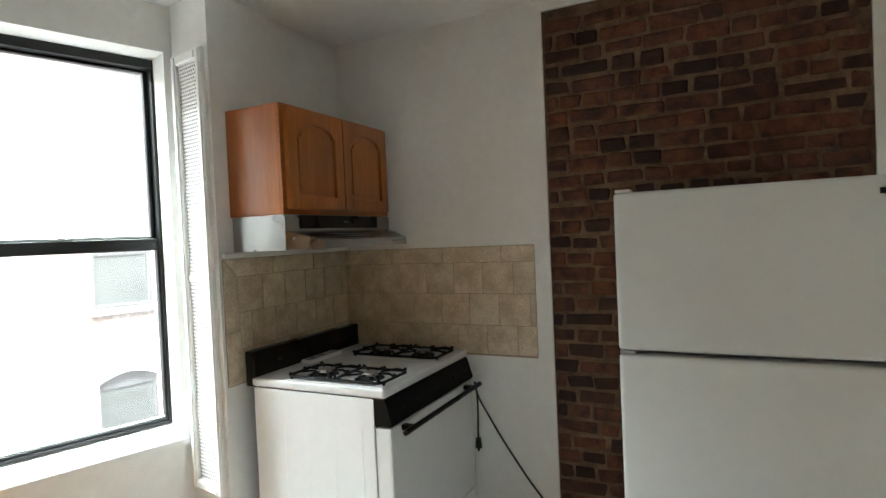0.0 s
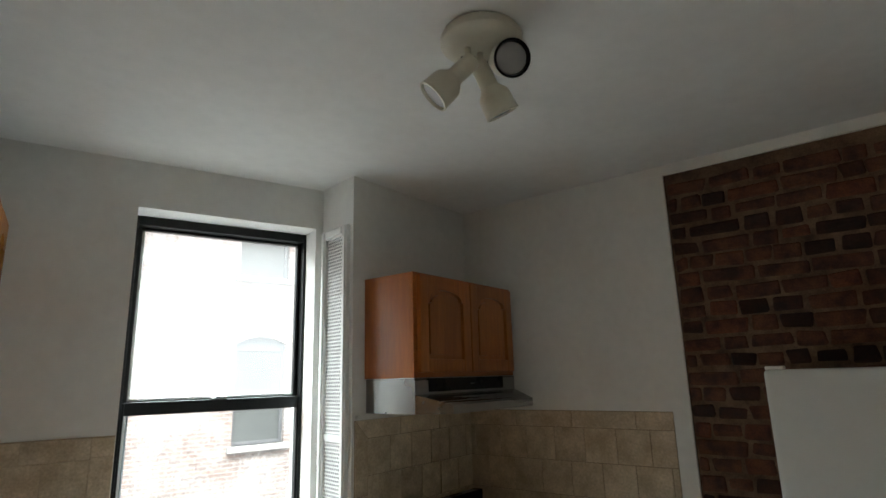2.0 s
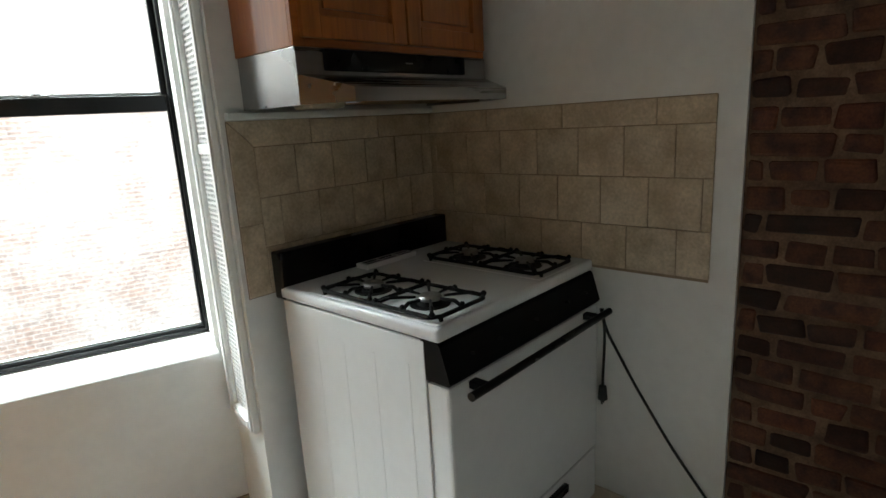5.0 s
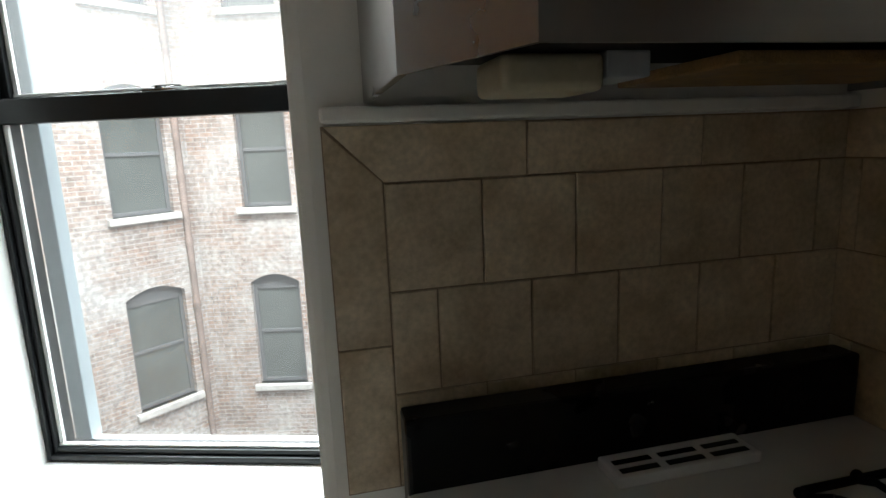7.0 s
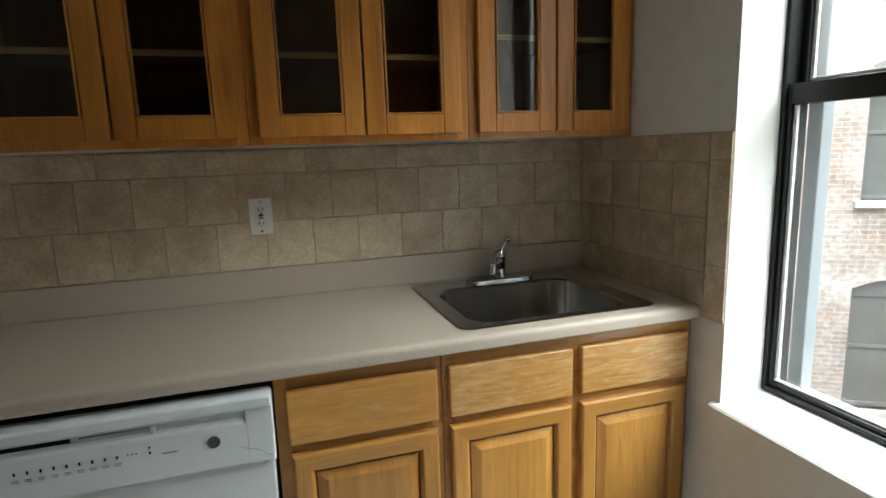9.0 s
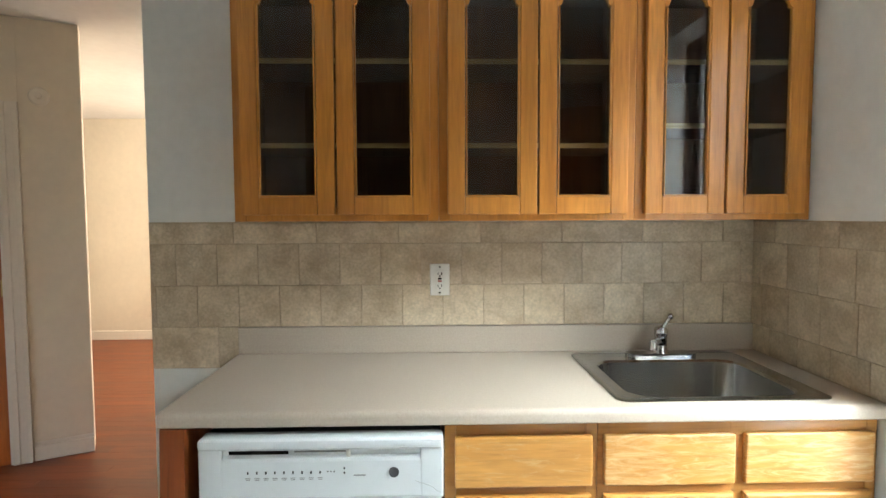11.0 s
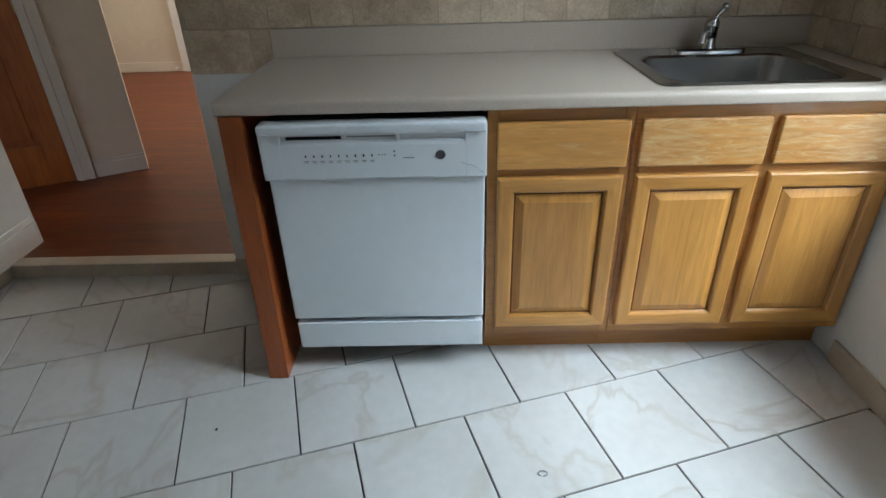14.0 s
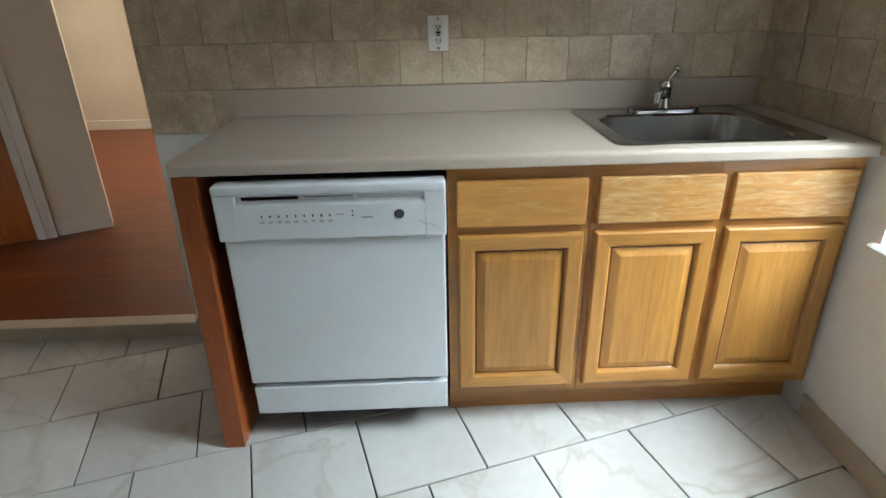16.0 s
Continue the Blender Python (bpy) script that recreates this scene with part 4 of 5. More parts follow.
for a, b in ((HX0 + 0.020, mid - 0.003), (mid + 0.003, HX1 - 0.020)):
    hole = arched(a + 0.055, b - 0.055, CZ0 + 0.075, CZ1 - 0.065, 0.048)
    d = part("door", arched_frame(bmesh.new(), a, b, CZ0 + 0.020, CZ1 - 0.012, 0.055, 0.055, 0.053, 0.048, CV + 0.015, CV + 0.035), M_RED_Z, cab)
    d.matrix_basis = TO_RANGE
    inner = arched(a + 0.074, b - 0.074, CZ0 + 0.094, CZ1 - 0.084, 0.045)
    bm = prism(bmesh.new(), hole, CV + 0.010, CV + 0.019, "x")
    prism(bm, inner, CV + 0.018, CV + 0.027, "x")
    part("door_panel", bm, M_RED_Z, d)

# ---- refrigerator ----
fridge = thing("refrigerator", "white two-door refrigerator standing before the brick wall", "refrigerator", RANGE @ pose(0.150, -1.512, 0))
FW = 0.755
part("cabinet_body", boxed(0.078, 0.675, -FW, 0.0, 0.06, 1.555, 0.006), M_FRIDGE, fridge)
part("plinth", boxed(0.10, 0.64, -FW + 0.02, -0.02, 0.0, 0.06), M_DARK, fridge)
part("gasket", boxed(0.064, 0.078, -FW + 0.012, -0.012, 0.10, 1.548), M_GREY, fridge)
freezer = part("freezer_door", boxed(0.0, 0.065, -FW, 0.0, 1.084, 1.567, 0.014, 3), M_FRIDGE, fridge, smooth=True)
main = part("main_door", boxed(0.0, 0.065, -FW, 0.0, 0.09, 1.070, 0.014, 3), M_FRIDGE, fridge, smooth=True)
part("badge", boxed(-0.004, 0.001, -FW + 0.035, -FW + 0.095, 1.518, 1.534, 0.001), M_BLACK, freezer, "small black badge")
part("handle", boxed(-0.045, 0.0, -FW + 0.02, -FW + 0.05, 1.10, 1.40, 0.008), M_ENAMEL, freezer)
part("handle", boxed(-0.045, 0.0, -FW + 0.02, -FW + 0.05, 0.62, 1.05, 0.008), M_ENAMEL, main)
part("hinge", boxed(0.005, 0.05, -0.05, -0.004, 1.0705, 1.0835, 0.003), M_GREY, fridge)
part("top_hinge", boxed(0.01, 0.06, -0.05, -0.004, 1.5675, 1.577, 0.003), M_PLASTIC, fridge)


# ---- small things in the kitchen ----
outlet = thing("wall_outlet", "white safety outlet on the tiled wall above the counter", "outlet", pose(0.0045, -1.164, 1.182))
plate = part("plate", boxed(0.0, 0.006, -0.036, 0.036, -0.058, 0.058, 0.003), M_PLASTIC, outlet)
part("socket_face", boxed(0.006, 0.009, -0.0165, 0.0165, -0.034, 0.034, 0.002), M_PLASTIC, outlet)
for z in (-0.022, 0.022):
    for y in (-0.0065, 0.0065):
        part("slot", boxed(0.0088, 0.0094, y - 0.0014, y + 0.0014, z - 0.005, z + 0.005), M_BLACK, outlet)
    part("ground_hole", tube(bmesh.new(), (0.0088, 0, z - 0.009), (0.0094, 0, z - 0.009), 0.0026, seg=10), M_BLACK, outlet)
part("test_button", boxed(0.009, 0.0105, -0.007, 0.007, 0.0015, 0.007, 0.001), M_BLACK, outlet)
part("reset_button", boxed(0.009, 0.0105, -0.007, 0.007, -0.0075, -0.002, 0.001), material("red_button", (0.4, 0.06, 0.04), 0.4), outlet)
for z in (-0.047, 0.047):
    part("screw", tube(bmesh.new(), (0.0055, 0, z), (0.0068, 0, z), 0.003, seg=10), M_CHROME, outlet)

lamp = thing("ceiling_light", "cream ceiling lamp with three swivelling spot heads, unlit", "ceiling light", pose(1.405, -1.435, CEIL))
part("canopy", lathe(bmesh.new(), [(0.105, 0.0), (0.112, -0.012), (0.112, -0.028), (0.105, -0.036), (0.075, -0.042), (0.010, -0.043)], 40), M_CREAM, lamp, smooth=True)


def spot(at_x, at_y, way, length=0.135, rim=M_CREAM):
    """A spot head on a short elbow under the canopy, pointing along way."""
    joint = Vector((at_x, at_y, -0.090))
    way = Vector(way).normalized()
    m = Matrix.Translation(joint) @ way.to_track_quat("Z", "Y").to_matrix().to_4x4()
    h = part("spot_head", lathe(bmesh.new(), [(0.012, -0.022), (0.023, -0.018), (0.025, 0.0), (0.025, length - 0.082), (0.028, length - 0.076), (0.042, length - 0.058), (0.0445, length - 0.050), (0.047, length),
                                            (0.0445, length), (0.043, length - 0.012)], 28, m, False), M_CREAM, lamp, smooth=True)
    part("rim", lathe(bmesh.new(), [(0.0410, length - 0.010), (0.0475, length - 0.003), (0.0485, length + 0.002), (0.0425, length + 0.003), (0.0410, length - 0.010)], 28, m, False), rim, h, "black baffle ring" if rim == M_BLACK else "", smooth=True)
    part("bulb", lathe(bmesh.new(), [(0.036, length - 0.03), (0.041, length - 0.010), (0.039, length - 0.004), (0.022, length + 0.001), (0.003, length + 0.003)], 24, m), M_LENS, h, "frosted reflector bulb", smooth=True)
    elbow = tube(bmesh.new(), (at_x, at_y, -0.036), joint, 0.009)
    bmesh.ops.create_uvsphere(elbow, u_segments=12, v_segments=8, radius=0.014, matrix=Matrix.Translation(joint))
    part("elbow", elbow, M_CREAM, lamp, smooth=True)
    part("knuckle", tube(bmesh.new(), joint + Vector((-0.016, 0.010, 0.014)), joint + Vector((0.016, -0.010, 0.014)), 0.009, seg=12), M_PANELBLACK, lamp, "dark swivel knuckle", smooth=True)


spot(-0.034, 0.018, (-0.58, 0.36, -0.66))
spot(0.030, -0.034, (-0.30, -0.80, -0.42), 0.110, M_BLACK)
spot(0.010, 0.020, (0.42, -0.02, -0.74))


def cord(name, pts, r, label):
    curve = bpy.data.curves.new(name, "CURVE")
    curve.dimensions = "3D"
    curve.bevel_depth, curve.bevel_resolution, curve.resolution_u = r, 3, 10
    sp = curve.splines.new("BEZIER")
    sp.bezier_points.add(len(pts) - 1)
    for p, co in zip(sp.bezier_points, pts):
        p.co = co
        p.handle_left_type = p.handle_right_type = "AUTO"
    curve.materials.append(M_RUBBER)
    raw = bpy.data.objects.new(name, curve)
    data = bpy.data.meshes.new_from_object(raw)
    bpy.data.objects.remove(raw)
    ob = new(name, data)
    return ob


cable = thing("power_cord", "black power cord hanging from the range to the brick wall", "cord", RANGE)
c = cord("cord", [(0.785, -0.748, 0.765), (0.805, -0.75, 0.70), (0.812, -0.80, 0.60), (0.815, -0.90, 0.44), (0.820, -1.03, 0.26), (0.826, -1.13, 0.15), (0.845, -1.20, 0.10)], 0.0045, "")
c.parent = cable
c = cord("hanging_cord", [(0.78, -0.746, 0.766), (0.80, -0.748, 0.70), (0.797, -0.75, 0.62), (0.785, -0.752, 0.54), (0.784, -0.752, 0.495)], 0.0045, "")
c.parent = cable
bm = tube(bmesh.new(), (0.784, -0.752, 0.50), (0.784, -0.752, 0.455), 0.012, 0.016)
for dx in (-0.006, 0.006):
    box(bm, 0.784 + dx - 0.001, 0.784 + dx + 0.001, -0.755, -0.749, 0.438, 0.456)
part("plug", bm, M_RUBBER, cable, "black plug")

bell = thing("door_chime", "small round cream chime on the hall wall", "door chime", HALL @ pose(0.192, 0.0, 2.012, -90, 0, 0))
part("case", lathe(bmesh.new(), [(0.050, 0.0), (0.050, 0.018), (0.042, 0.026), (0.016, 0.028), (0.013, 0.034), (0.002, 0.036)], 28), M_HALLTRIM, bell, smooth=True)

stop = thing("door_stop", "small white door stop on the far baseboard", "door stop", pose(-4.16, -4.20, HZ + 0.05))
bm = tube(bmesh.new(), (0, 0, 0), (0.06, 0, 0), 0.007)
tube(bm, (0.06, 0, 0), (0.075, 0, 0), 0.013)
part("stem", bm, M_PLASTIC, stop)


# ---- the court outside ----
def brick_material(name, c1, c2, mortar, pale):
    m = bpy.data.materials.new(name)
    m.use_nodes = True
    n, k = m.node_tree.nodes, m.node_tree.links
    b = n["Principled BSDF"]
    b.inputs["Roughness"].default_value = 0.9
    tc = n.new("ShaderNodeTexCoord")
    turn = n.new("ShaderNodeMapping")
    turn.inputs["Rotation"].default_value = (radians(90), 0, 0)
    k.new(tc.outputs["Object"], turn.inputs["Vector"])
    tex = n.new("ShaderNodeTexBrick")
    tex.inputs["Color1"].default_value, tex.inputs["Color2"].default_value, tex.inputs["Mortar"].default_value = (*c1, 1), (*c2, 1), (*mortar, 1)
    tex.inputs["Scale"].default_value = 1.0
    tex.inputs["Brick Width"].default_value, tex.inputs["Row Height"].default_value = 0.21, 0.068
    tex.inputs["Mortar Size"].default_value = 0.007
    tex.inputs["Bias"].default_value = -0.1
    k.new(turn.outputs[0], tex.inputs["Vector"])
    stain = n.new("ShaderNodeTexNoise")
    stain.inputs["Scale"].default_value, stain.inputs["Detail"].default_value = 0.9, 9
    stain.inputs["Roughness"].default_value = 0.68
    k.new(tc.outputs["Object"], stain.inputs["Vector"])
    ramp = n.new("ShaderNodeValToRGB")
    ramp.color_ramp.elements[0].position, ramp.color_ramp.elements[1].position = 0.42, 0.66
    k.new(stain.outputs["Fac"], ramp.inputs["Fac"])
    wash = n.new("ShaderNodeMix")
    wash.data_type = "RGBA"
    k.new(ramp.outputs["Color"], wash.inputs["Factor"])
    k.new(tex.outputs["Color"], wash.inputs["A"])
    wash.inputs["B"].default_value = (*pale, 1)
    spots = n.new("ShaderNodeTexNoise")
    spots.inputs["Scale"].default_value, spots.inputs["Detail"].default_value = 14, 6
    k.new(tc.outputs["Object"], spots.inputs["Vector"])
    span = n.new("ShaderNodeMapRange")
    span.inputs["From Min"].default_value, span.inputs["From Max"].default_value = 0.3, 0.7
    span.inputs["To Min"].default_value, span.inputs["To Max"].default_value = 0.7, 1.25
    k.new(spots.outputs["Fac"], span.inputs["Value"])
    mul = n.new("ShaderNodeVectorMath")
    mul.operation = "SCALE"
    k.new(wash.outputs["Result"], mul.inputs[0])
    k.new(span.outputs[0], mul.inputs["Scale"])
    k.new(mul.outputs[0], b.inputs["Base Color"])
    bp = n.new("ShaderNodeBump")
    bp.inputs["Strength"].default_value, bp.inputs["Distance"].default_value = 0.8, 0.01
    bp.invert = True
    k.new(tex.outputs["Fac"], bp.inputs["Height"])
    k.new(bp.outputs[0], b.inputs["Normal"])
    return m


M_FACADE = brick_material("weathered_facade_brick", (0.295, 0.212, 0.175), (0.20, 0.160, 0.142), (0.36, 0.345, 0.33), (0.42, 0.41, 0.398))
M_STONE = material("pale_stone_sill", (0.42, 0.41, 0.39), 0.8, var=0.15, scale=5)
M_SASH = material("grey_sash_paint", (0.105, 0.108, 0.112), 0.6, var=0.1)
M_BLIND = material("grey_blinds", (0.10, 0.11, 0.115), 0.6, var=0.15, scale=3)
M_COURT = material("court_concrete", (0.30, 0.29, 0.27), 0.9, var=0.2, scale=1.0)
FLOORS = [0.53 + 2.94 * i for i in range(-3, 3)]


def facade(name, label, m, length, columns):
    """A brick front along its own x, facing -y, with a window in each column on each floor."""
    house = thing(name, label, "building", m)
    bm = bmesh.new()
    cuts = [0.0] + [c for col in columns for c in col] + [length]
    for a, b in zip(cuts[::2], cuts[1::2]):
        box(bm, a, b, 0.0, 0.5, -10, 9.5)
    for a, b in columns:
        last = -10
        for z in FLOORS:
            box(bm, a, b, 0.001, 0.499, last, z)
            rise, w = 0.13, b - a
            top = z + 1.86
            head = [(a + w * i / 10, top - rise + rise * math.sin(math.pi * i / 10)) for i in range(11)]
            prism(bm, [(a, top + 0.01), *head, (b, top + 0.01)], 0.001, 0.499, "y")
            last = top + 0.01
        box(bm, a, b, 0.001, 0.499, last, 9.5)
    part("wall", bm, M_FACADE, house)
    part("parapet", boxed(-0.1, length + 0.1, -0.08, 0.55, 9.5, 9.75, 0.02), M_STONE, house)
    for a, b in columns:
        for z in FLOORS:
            win = part("window", boxed(a, b, 0.16, 0.20, z, z + 1.86), M_BLIND, house, "grey window with drawn blinds")
            bm = bmesh.new()
            for p, q, r, s in ((a, a + 0.06, z, z + 1.84), (b - 0.06, b, z, z + 1.84), (a + 0.06, b - 0.06, z, z + 0.06), (a + 0.06, b - 0.06, z + 0.86, z + 0.91), (a + 0.06, b - 0.06, z + 1.60, z + 1.84)):
                box(bm, p, q, 0.10, 0.16, r, s, 0.006)
            part("frame", bm, M_SASH, win)
            for r, s in ((z + 0.06, z + 0.86), (z + 0.91, z + 1.60)):
                part("pane", boxed(a + 0.06, b - 0.06, 0.125, 0.130, r, s), M_FARPANE, win)
            part("sill", boxed(a - 0.08, b + 0.08, -0.08, 0.12, z - 0.10, z, 0.012), M_STONE, win, "pale stone sill")
    return house


CORNER = (-2.90, 7.40)
facade("court_building", "weathered brick court building with arched sash windows", pose(*CORNER, 0, 0, 0, 4), 16.0, [(0.76, 1.54), (5.92, 6.84)])
facade("court_wing", "weathered brick wing splayed around the court", pose(*CORNER, 0, 0, 0, 57) @ pose(-8.0, 0, 0), 8.0, [(6.80, 7.68)])
pipe = thing("drain_pipe", "old grey drain pipe in the corner of the court", "pipe")
bm = tube(bmesh.new(), (CORNER[0] - 0.06, CORNER[1] - 0.16, -9.5), (CORNER[0] - 0.06, CORNER[1] - 0.16, 9.4), 0.05, seg=14)
for z in range(-9, 9):
    tube(bm, (CORNER[0] - 0.06, CORNER[1] - 0.16, z), (CORNER[0] - 0.06, CORNER[1] - 0.16, z + 0.09), 0.062, seg=14)
part("pipe_run", bm, material("rusty_pipe", (0.22, 0.17, 0.15), 0.8, var=0.3, scale=4), pipe)
tagged(part("ground", boxed(-60, 60, 0.25, 70, -9.7, -9.5), M_COURT), "grey concrete court floor below the windows", "ground", kind="structure")
tagged(part("own_building_wall", box(boxed(-8, -0.14, 0.0, 0.28, -9.5, 9.5), 2.4, 9, 0.3, 0.54, -9.5, 9.5), M_FACADE), "brick outer wall beside the kitchen window", "wall", kind="structure")
tagged(part("own_building_front", box(boxed(-0.14, 2.4, 0.02, 0.28, -9.5, -0.21), -0.14, 2.4, 0.02, 0.28, CEIL + 0.13, 9.5), M_FACADE), "brick outer wall above and below the kitchen", "wall", kind="structure")

ring = thing("plastic_ring", "tiny grey plastic ring lying on the floor tiles", "debris", pose(1.075, -1.035, 0.0))
bm = bmesh.new()
for i in range(10):
    a, b = math.pi * 1.8 * i / 10, math.pi * 1.8 * (i + 1) / 10
    tube(bm, (0.009 * math.cos(a), 0.012 * math.sin(a), 0.002), (0.009 * math.cos(b), 0.012 * math.sin(b), 0.002), 0.0018, seg=6)
part("loop", bm, M_GREY, ring)
crumb = thing("crumb", "tiny black crumb on the floor tiles", "debris", pose(0.90, -1.99, 0.0))
part("bit", boxed(-0.004, 0.004, -0.003, 0.003, 0, 0.003, 0.001), M_BLACK, crumb)


# ---- wall tiles, floor tiles, bricks and planks ----
def tile_mesh(w, h, d, mat, name):
    bm = boxed(-w / 2, w / 2, -d, 0, -h / 2, h / 2)
    front = [e for e in bm.edges if all(v.co.y < -d / 2 for v in e.verts)]
    bmesh.ops.bevel(bm, geom=front, offset=0.0012, segments=1, affect="EDGES")
    return mesh_of(bm, mat, name)


TILE_KINDS = {}


def tile(parent, m, x0, x1, z0, z1, joint=0.0024):
    """One wall tile on the plane y = 0 of m, facing -y."""
    w, h = round(x1 - x0 - joint, 4), round(z1 - z0 - joint, 4)
    if w < 0.006 or h < 0.006:
        return
    if (w, h) not in TILE_KINDS:
        TILE_KINDS[w, h] = tile_mesh(w, h, 0.0065, M_TILE, "tile")
    piece("tile", TILE_KINDS[w, h], parent, m @ Matrix.Translation(((x0 + x1) / 2, 0, (z0 + z1) / 2)))


def row(parent, m, x0, x1, z0, z1, phase, step=TILE):
    x = x0
    nxt = phase
    while nxt <= x0 + 0.004:
        nxt += step
    while x < x1 - 0.002:
        e = min(nxt, x1)
        tile(parent, m, x, e, z0, z1)
        x = e
        nxt += step


def mitre(parent, m, pts, name="tile"):
    """A border tile cut to an outline in x and z."""
    bm = prism(bmesh.new(), pts, -0.0065, 0.0, "y")
    ob = part(name, bm, M_TILE, parent)
    ob.matrix_basis = m


B = TILE / 2
# behind the counter
WEST = pose(0, 0, 0, 0, 0, 90)
tiles = thing("wall_tiles_west", "beige mottled ceramic tiles behind the counter", "wall tiles", kind="structure")
part("grout", boxed(0.0, 0.003, -2.210, 0.0, 0.862, 1.395), M_LIGHTGROUT, tiles)
Z = [1.0135, 1.0135 + TILE, 1.0135 + 2 * TILE, 1.0135 + 2 * TILE + B]
row(tiles, WEST, -2.207, -0.004, Z[2], Z[3], -1.908, 0.298)
row(tiles, WEST, -2.207, -0.004, Z[1], Z[2], -2.116, 0.1475)
row(tiles, WEST, -2.207, -0.004, Z[0], Z[1], -2.190, 0.1483)
row(tiles, WEST, -2.207, CT0, Z[0] - TILE, Z[0], -1.97)
# beside the window
NORTH = Matrix()
tiles = thing("wall_tiles_north", "beige ceramic tiles with a border beside the window", "wall tiles", kind="structure")
part("grout", boxed(0.0, 0.724, -0.003, 0.0, 0.885, 1.395), M_LIGHTGROUT, tiles)
xr = 0.726
row(tiles, NORTH, 0.006, xr - B, Z[2], Z[3], 0.137, 2 * TILE)
row(tiles, NORTH, 0.006, xr - B, Z[1], Z[2], 0.055)
row(tiles, NORTH, 0.006, xr - B, Z[0], Z[1], 0.07)
row(tiles, NORTH, 0.006, xr - B, 0.918, Z[0], 0.12)
for a, b in ((0.888, 1.04), (1.04, 1.04 + 2 * TILE - 0.02)):
    tile(tiles, NORTH, xr - B, xr, a, b)
tile(tiles, NORTH, xr - B, xr, 1.04 + 2 * TILE - 0.02, Z[3])
# behind the range
tiles = thing("wall_tiles_range", "beige ceramic tiles with a mitred border behind the range", "wall tiles", RANGE, kind="structure")
part("grout", boxed(0.0, EAST, -0.003, 0.0, 0.884, 1.405), M_TILEGROUT, tiles)
ZR = [0.886, 1.030, 1.030 + TILE - 0.002, 1.030 + 2 * TILE - 0.004, 1.404]
j = 0.0016
mitre(tiles, Matrix(), [(j, ZR[4] - 0.004), (B - j, ZR[3] + j), (B - j, 1.105), (j, 1.105)])
tile(tiles, Matrix(), 0.0, B, 0.886, 1.104)
mitre(tiles, Matrix(), [(0.004, ZR[4]), (0.277, ZR[4]), (0.277, ZR[3] + j), (B + 0.001, ZR[3] + j)])
row(tiles, Matrix(), 0.279, EAST - 0.006, ZR[3], ZR[4], 0.561, 0.282)
row(tiles, Matrix(), B, EAST - 0.006, ZR[2], ZR[3], 0.212, 0.1415)
row(tiles, Matrix(), B, EAST - 0.006, ZR[1], ZR[2], 0.143, 0.1405)
row(tiles, Matrix(), B, EAST - 0.006, ZR[0], ZR[1], 0.212, 0.1415)
# on the brick wall's plaster beside the range
SIDE = pose(EAST, 0, 0, 0, 0, -90)
tiles = thing("wall_tiles_east", "beige ceramic tiles on the wall beside the range", "wall tiles", RANGE, kind="structure")
part("grout", boxed(EAST - 0.003, EAST, -1.045, 0.0, 0.884, 1.405), M_TILEGROUT, tiles)
row(tiles, SIDE, 0.003, 1.048, ZR[3], ZR[4], 0.281, 0.303)
row(tiles, SIDE, 0.003, 1.048, ZR[2], ZR[3], 0.034)
row(tiles, SIDE, 0.003, 1.048, ZR[1], ZR[2], 0.111)
row(tiles, SIDE, 0.003, 1.048, ZR[0] + 0.006, ZR[1], 0.045)

# floor tiles, laid aslant in offset rows
PU, PV = 0.3455, 0.3385
bm = boxed(-PU / 2 + 0.0026, PU / 2 - 0.0026, -PV / 2 + 0.0026, PV / 2 - 0.0026, -0.008, 0)
bmesh.ops.bevel(bm, geom=[e for e in bm.edges if all(v.co.z > -0.004 for v in e.verts)], offset=0.0015, segments=1, affect="EDGES")
data = mesh_of(bm, M_FLOOR, "floor_tile")
LAY = pose(0, 0, 0, 0, 0, 16.5)
for i in range(-8, 14):
    u0 = -0.221 + PU * i
    shift = (1.750 if i % 2 == 0 else 1.575) + 0.0125 * i
    for k in range(-12, 12):
        v0 = shift + PV * k
        p = LAY @ Vector((u0 + PU / 2, -v0 - PV / 2, 0))
        q = RANGE.inverted() @ p
        if -0.24 < p.x < 3.75 and -3.40 < p.y < 0.14 and q.x < 1.0:
            place = LAY @ Matrix.Translation((u0 + PU / 2, -v0 - PV / 2, 0))
            if p.y > -3.10:
                piece("floor_tile", data, floor, place)
                continue
            # tiles cut off under the south wall
            bm = bmesh.new()
            bm.from_mesh(data)
            normal = place.to_3x3().inverted() @ Vector((0, -1, 0))
            bmesh.ops.bisect_plane(bm, geom=bm.verts[:] + bm.edges[:] + bm.faces[:], plane_co=place.inverted() @ Vector((0, -3.30, 0)), plane_no=normal, clear_outer=True)
            if bm.faces:
                piece("floor_tile", mesh_of(bm, M_FLOOR, "floor_tile"), floor, place)

# exposed bricks
part("mortar_bed", boxed(EAST + 0.016, EAST + 0.052, -BR1, -BR0, 0.0, BRZ), M_MORTAR, wall_east, "sandy mortar between the bricks").matrix_basis = Matrix()
COURSE = 0.0685
rng = random.Random(4)
kinds = {}


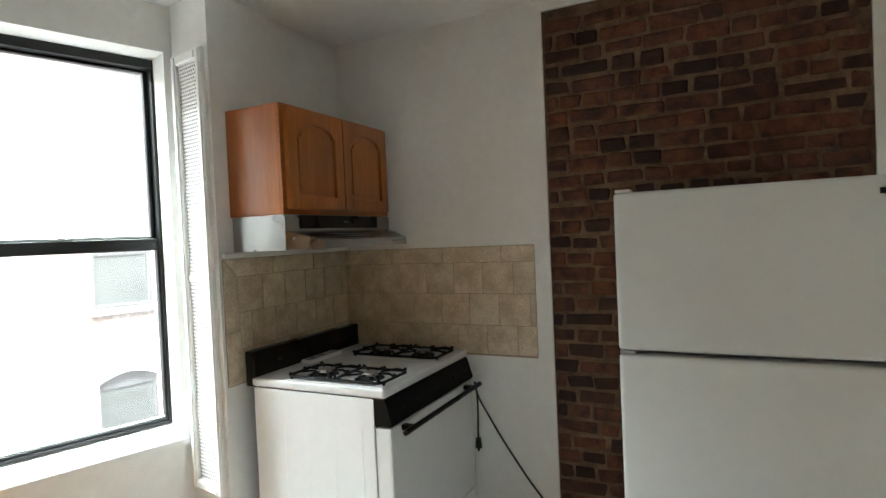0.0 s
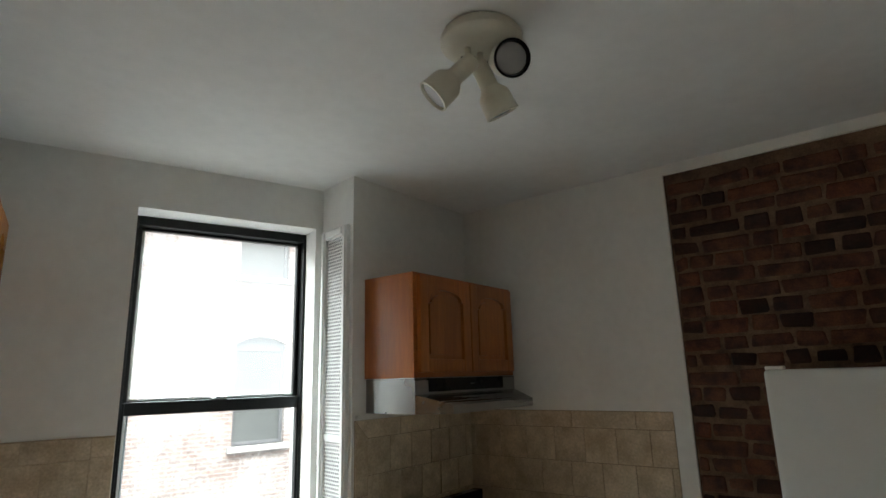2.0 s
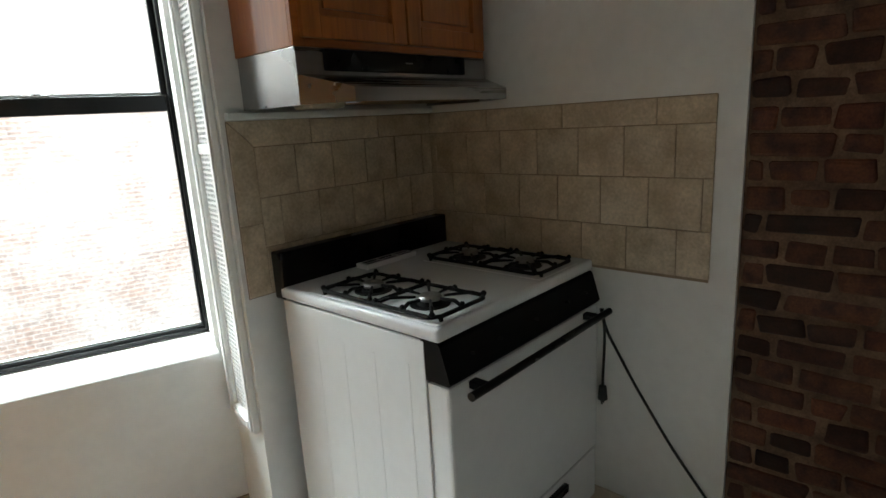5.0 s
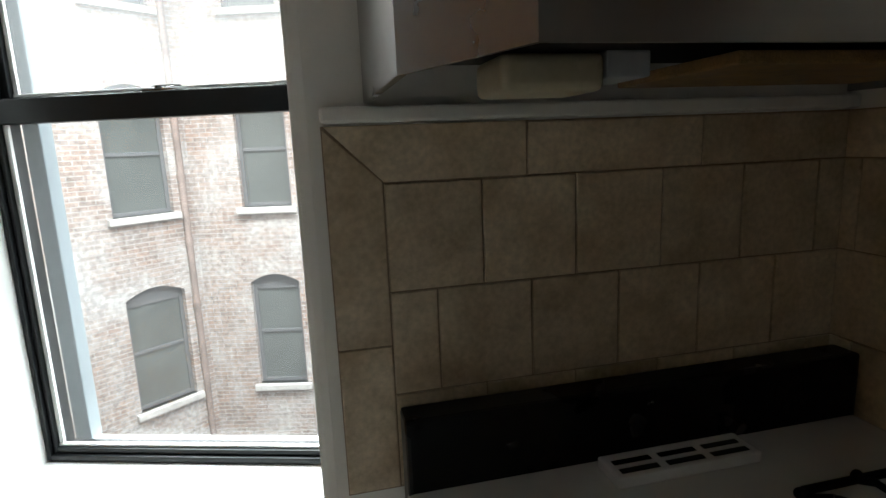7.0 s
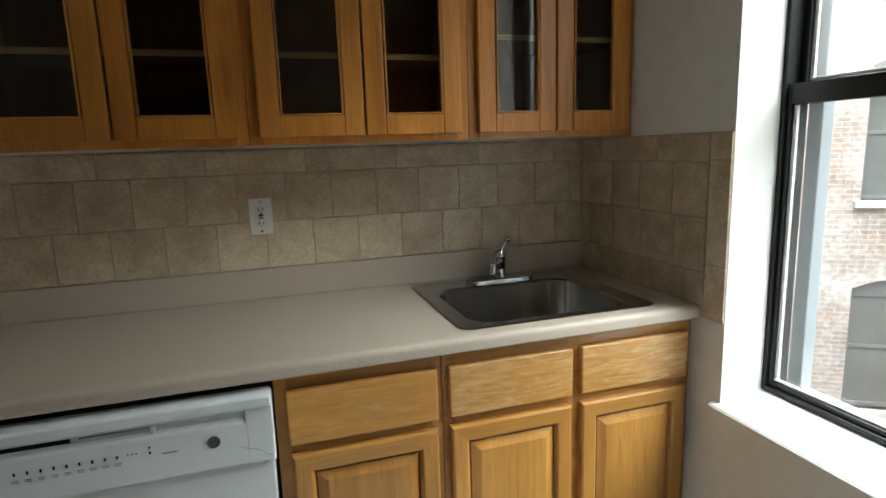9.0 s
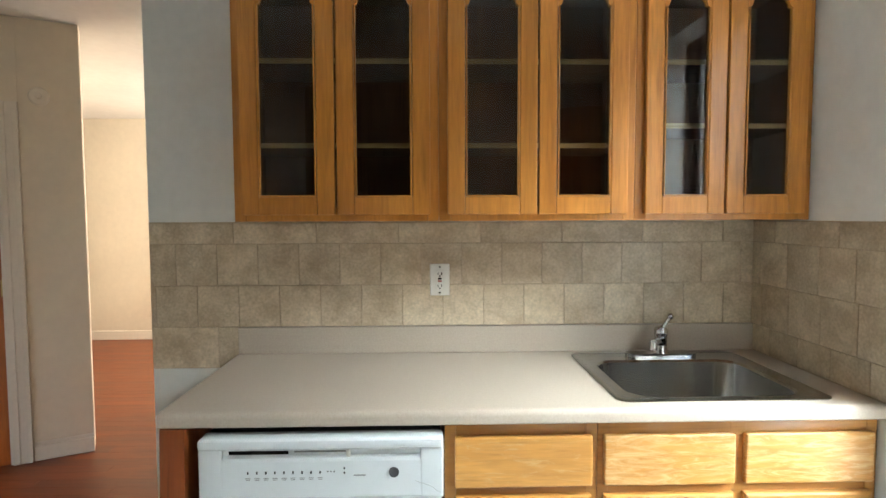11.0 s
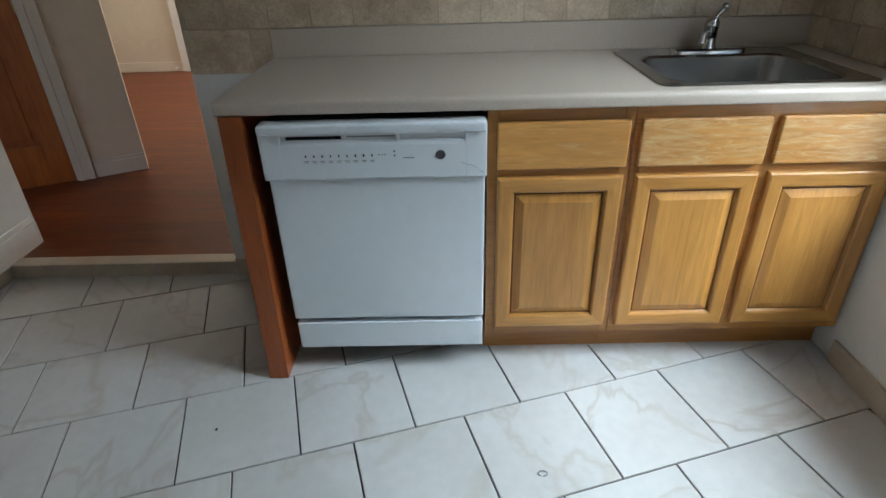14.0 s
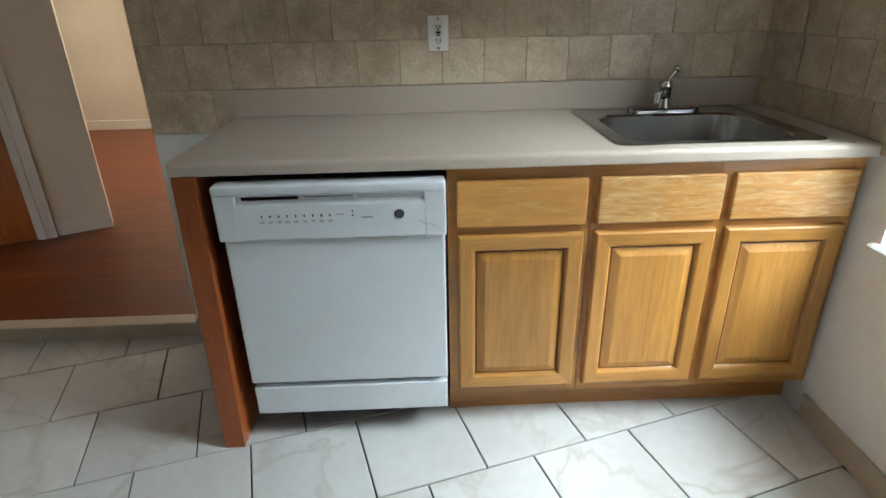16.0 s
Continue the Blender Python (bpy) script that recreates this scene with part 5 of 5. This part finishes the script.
def brick_mesh(w, h, seed):
    """A worn brick face: a rounded outline with a softened arris, roughened all over."""
    bm = bmesh.new()
    rings = []
    for inset, depth in ((0.0, 0.03), (0.0, 0.008), (0.004, 0.002), (0.011, 0.0)):
        ring = []
        for x, y, _ in rounded(0, 0, w / 2 - inset, h / 2 - inset, 0.0085 - inset * 0.4, 0, 2):
            p = Vector((depth, x, y))
            wob = Vector((noise.noise(p * 28 + Vector((seed, 0, 0))) * 0.004, noise.noise(p * 30 + Vector((0, seed, 0))) * 0.009, noise.noise(p * 30 + Vector((0, 0, seed))) * 0.008))
            ring.append(bm.verts.new(p + wob))
        rings.append(ring)
    for p, q in zip(rings, rings[1:]):
        for i in range(len(p)):
            bm.faces.new((p[i], p[(i + 1) % len(p)], q[(i + 1) % len(p)], q[i]))
    bm.faces.new(rings[-1])
    bmesh.ops.recalc_face_normals(bm, faces=bm.faces)
    return mesh_of(bm, M_BRICK, "brick")


z, c = 0.035, 0
while z < BRZ - 0.02:
    v = BR0 + 0.006
    header = c % 6 == 5
    first = True
    while v < BR1 - 0.02:
        w = (0.098 if header or rng.random() < 0.6 else 0.18) * rng.uniform(0.78, 1.16)
        if first and c % 2:
            w *= rng.uniform(0.35, 0.6)
        first = False
        w = min(w, BR1 - 0.004 - v)
        if w > 0.03:
            h = rng.choice((0.050, 0.054, 0.057, 0.060))
            key = (round(w, 2), h, rng.randrange(3))
            if key not in kinds:
                kinds[key] = brick_mesh(w, h, len(kinds) * 3.1)
            piece("brick", kinds[key], wall_east, Matrix.Translation((EAST + 0.010 + rng.uniform(-0.003, 0.003), -v - w / 2, z + rng.uniform(-0.004, 0.004))) @ pose(0, 0, 0, rng.uniform(-2.2, 2.2), 0, rng.uniform(-1.0, 1.0)))
        v += w + rng.uniform(0.006, 0.015)
    z += COURSE
    c += 1

# hall floor strips
hall = bpy.data.objects["hall_floor"]
W, LEN = 0.083, 1.15
bm = boxed(-W / 2 + 0.0002, W / 2 - 0.0002, -LEN / 2 + 0.0006, LEN / 2 - 0.0006, -0.011, 0.0)
bmesh.ops.bevel(bm, geom=[e for e in bm.edges if all(v.co.z > -0.004 for v in e.verts)], offset=0.0005, segments=1, affect="EDGES")
data = mesh_of(bm, M_PLANK, "plank")
PL = pose(-0.08, -1.50, HZ, 0, 0, 0)
i = 0
while i * W < 4.1:
    off = (i * 0.43) % LEN
    for k in range(-1, 4):
        hi, lo = min(LEN / 2 - off - LEN * k, 0.0), -LEN / 2 - off - LEN * k
        if lo < -4.4 or hi - lo < 0.05:
            continue
        mesh = data
        if hi - lo < LEN - 0.01:
            bm = boxed(-W / 2 + 0.0002, W / 2 - 0.0002, -(hi - lo) / 2, (hi - lo) / 2 - 0.0006, -0.011, 0.0)
            mesh = mesh_of(bm, M_PLANK, "plank")
        piece("plank", mesh, hall, PL @ Matrix.Translation((-i * W - W / 2, (hi + lo) / 2, 0)))
    i += 1
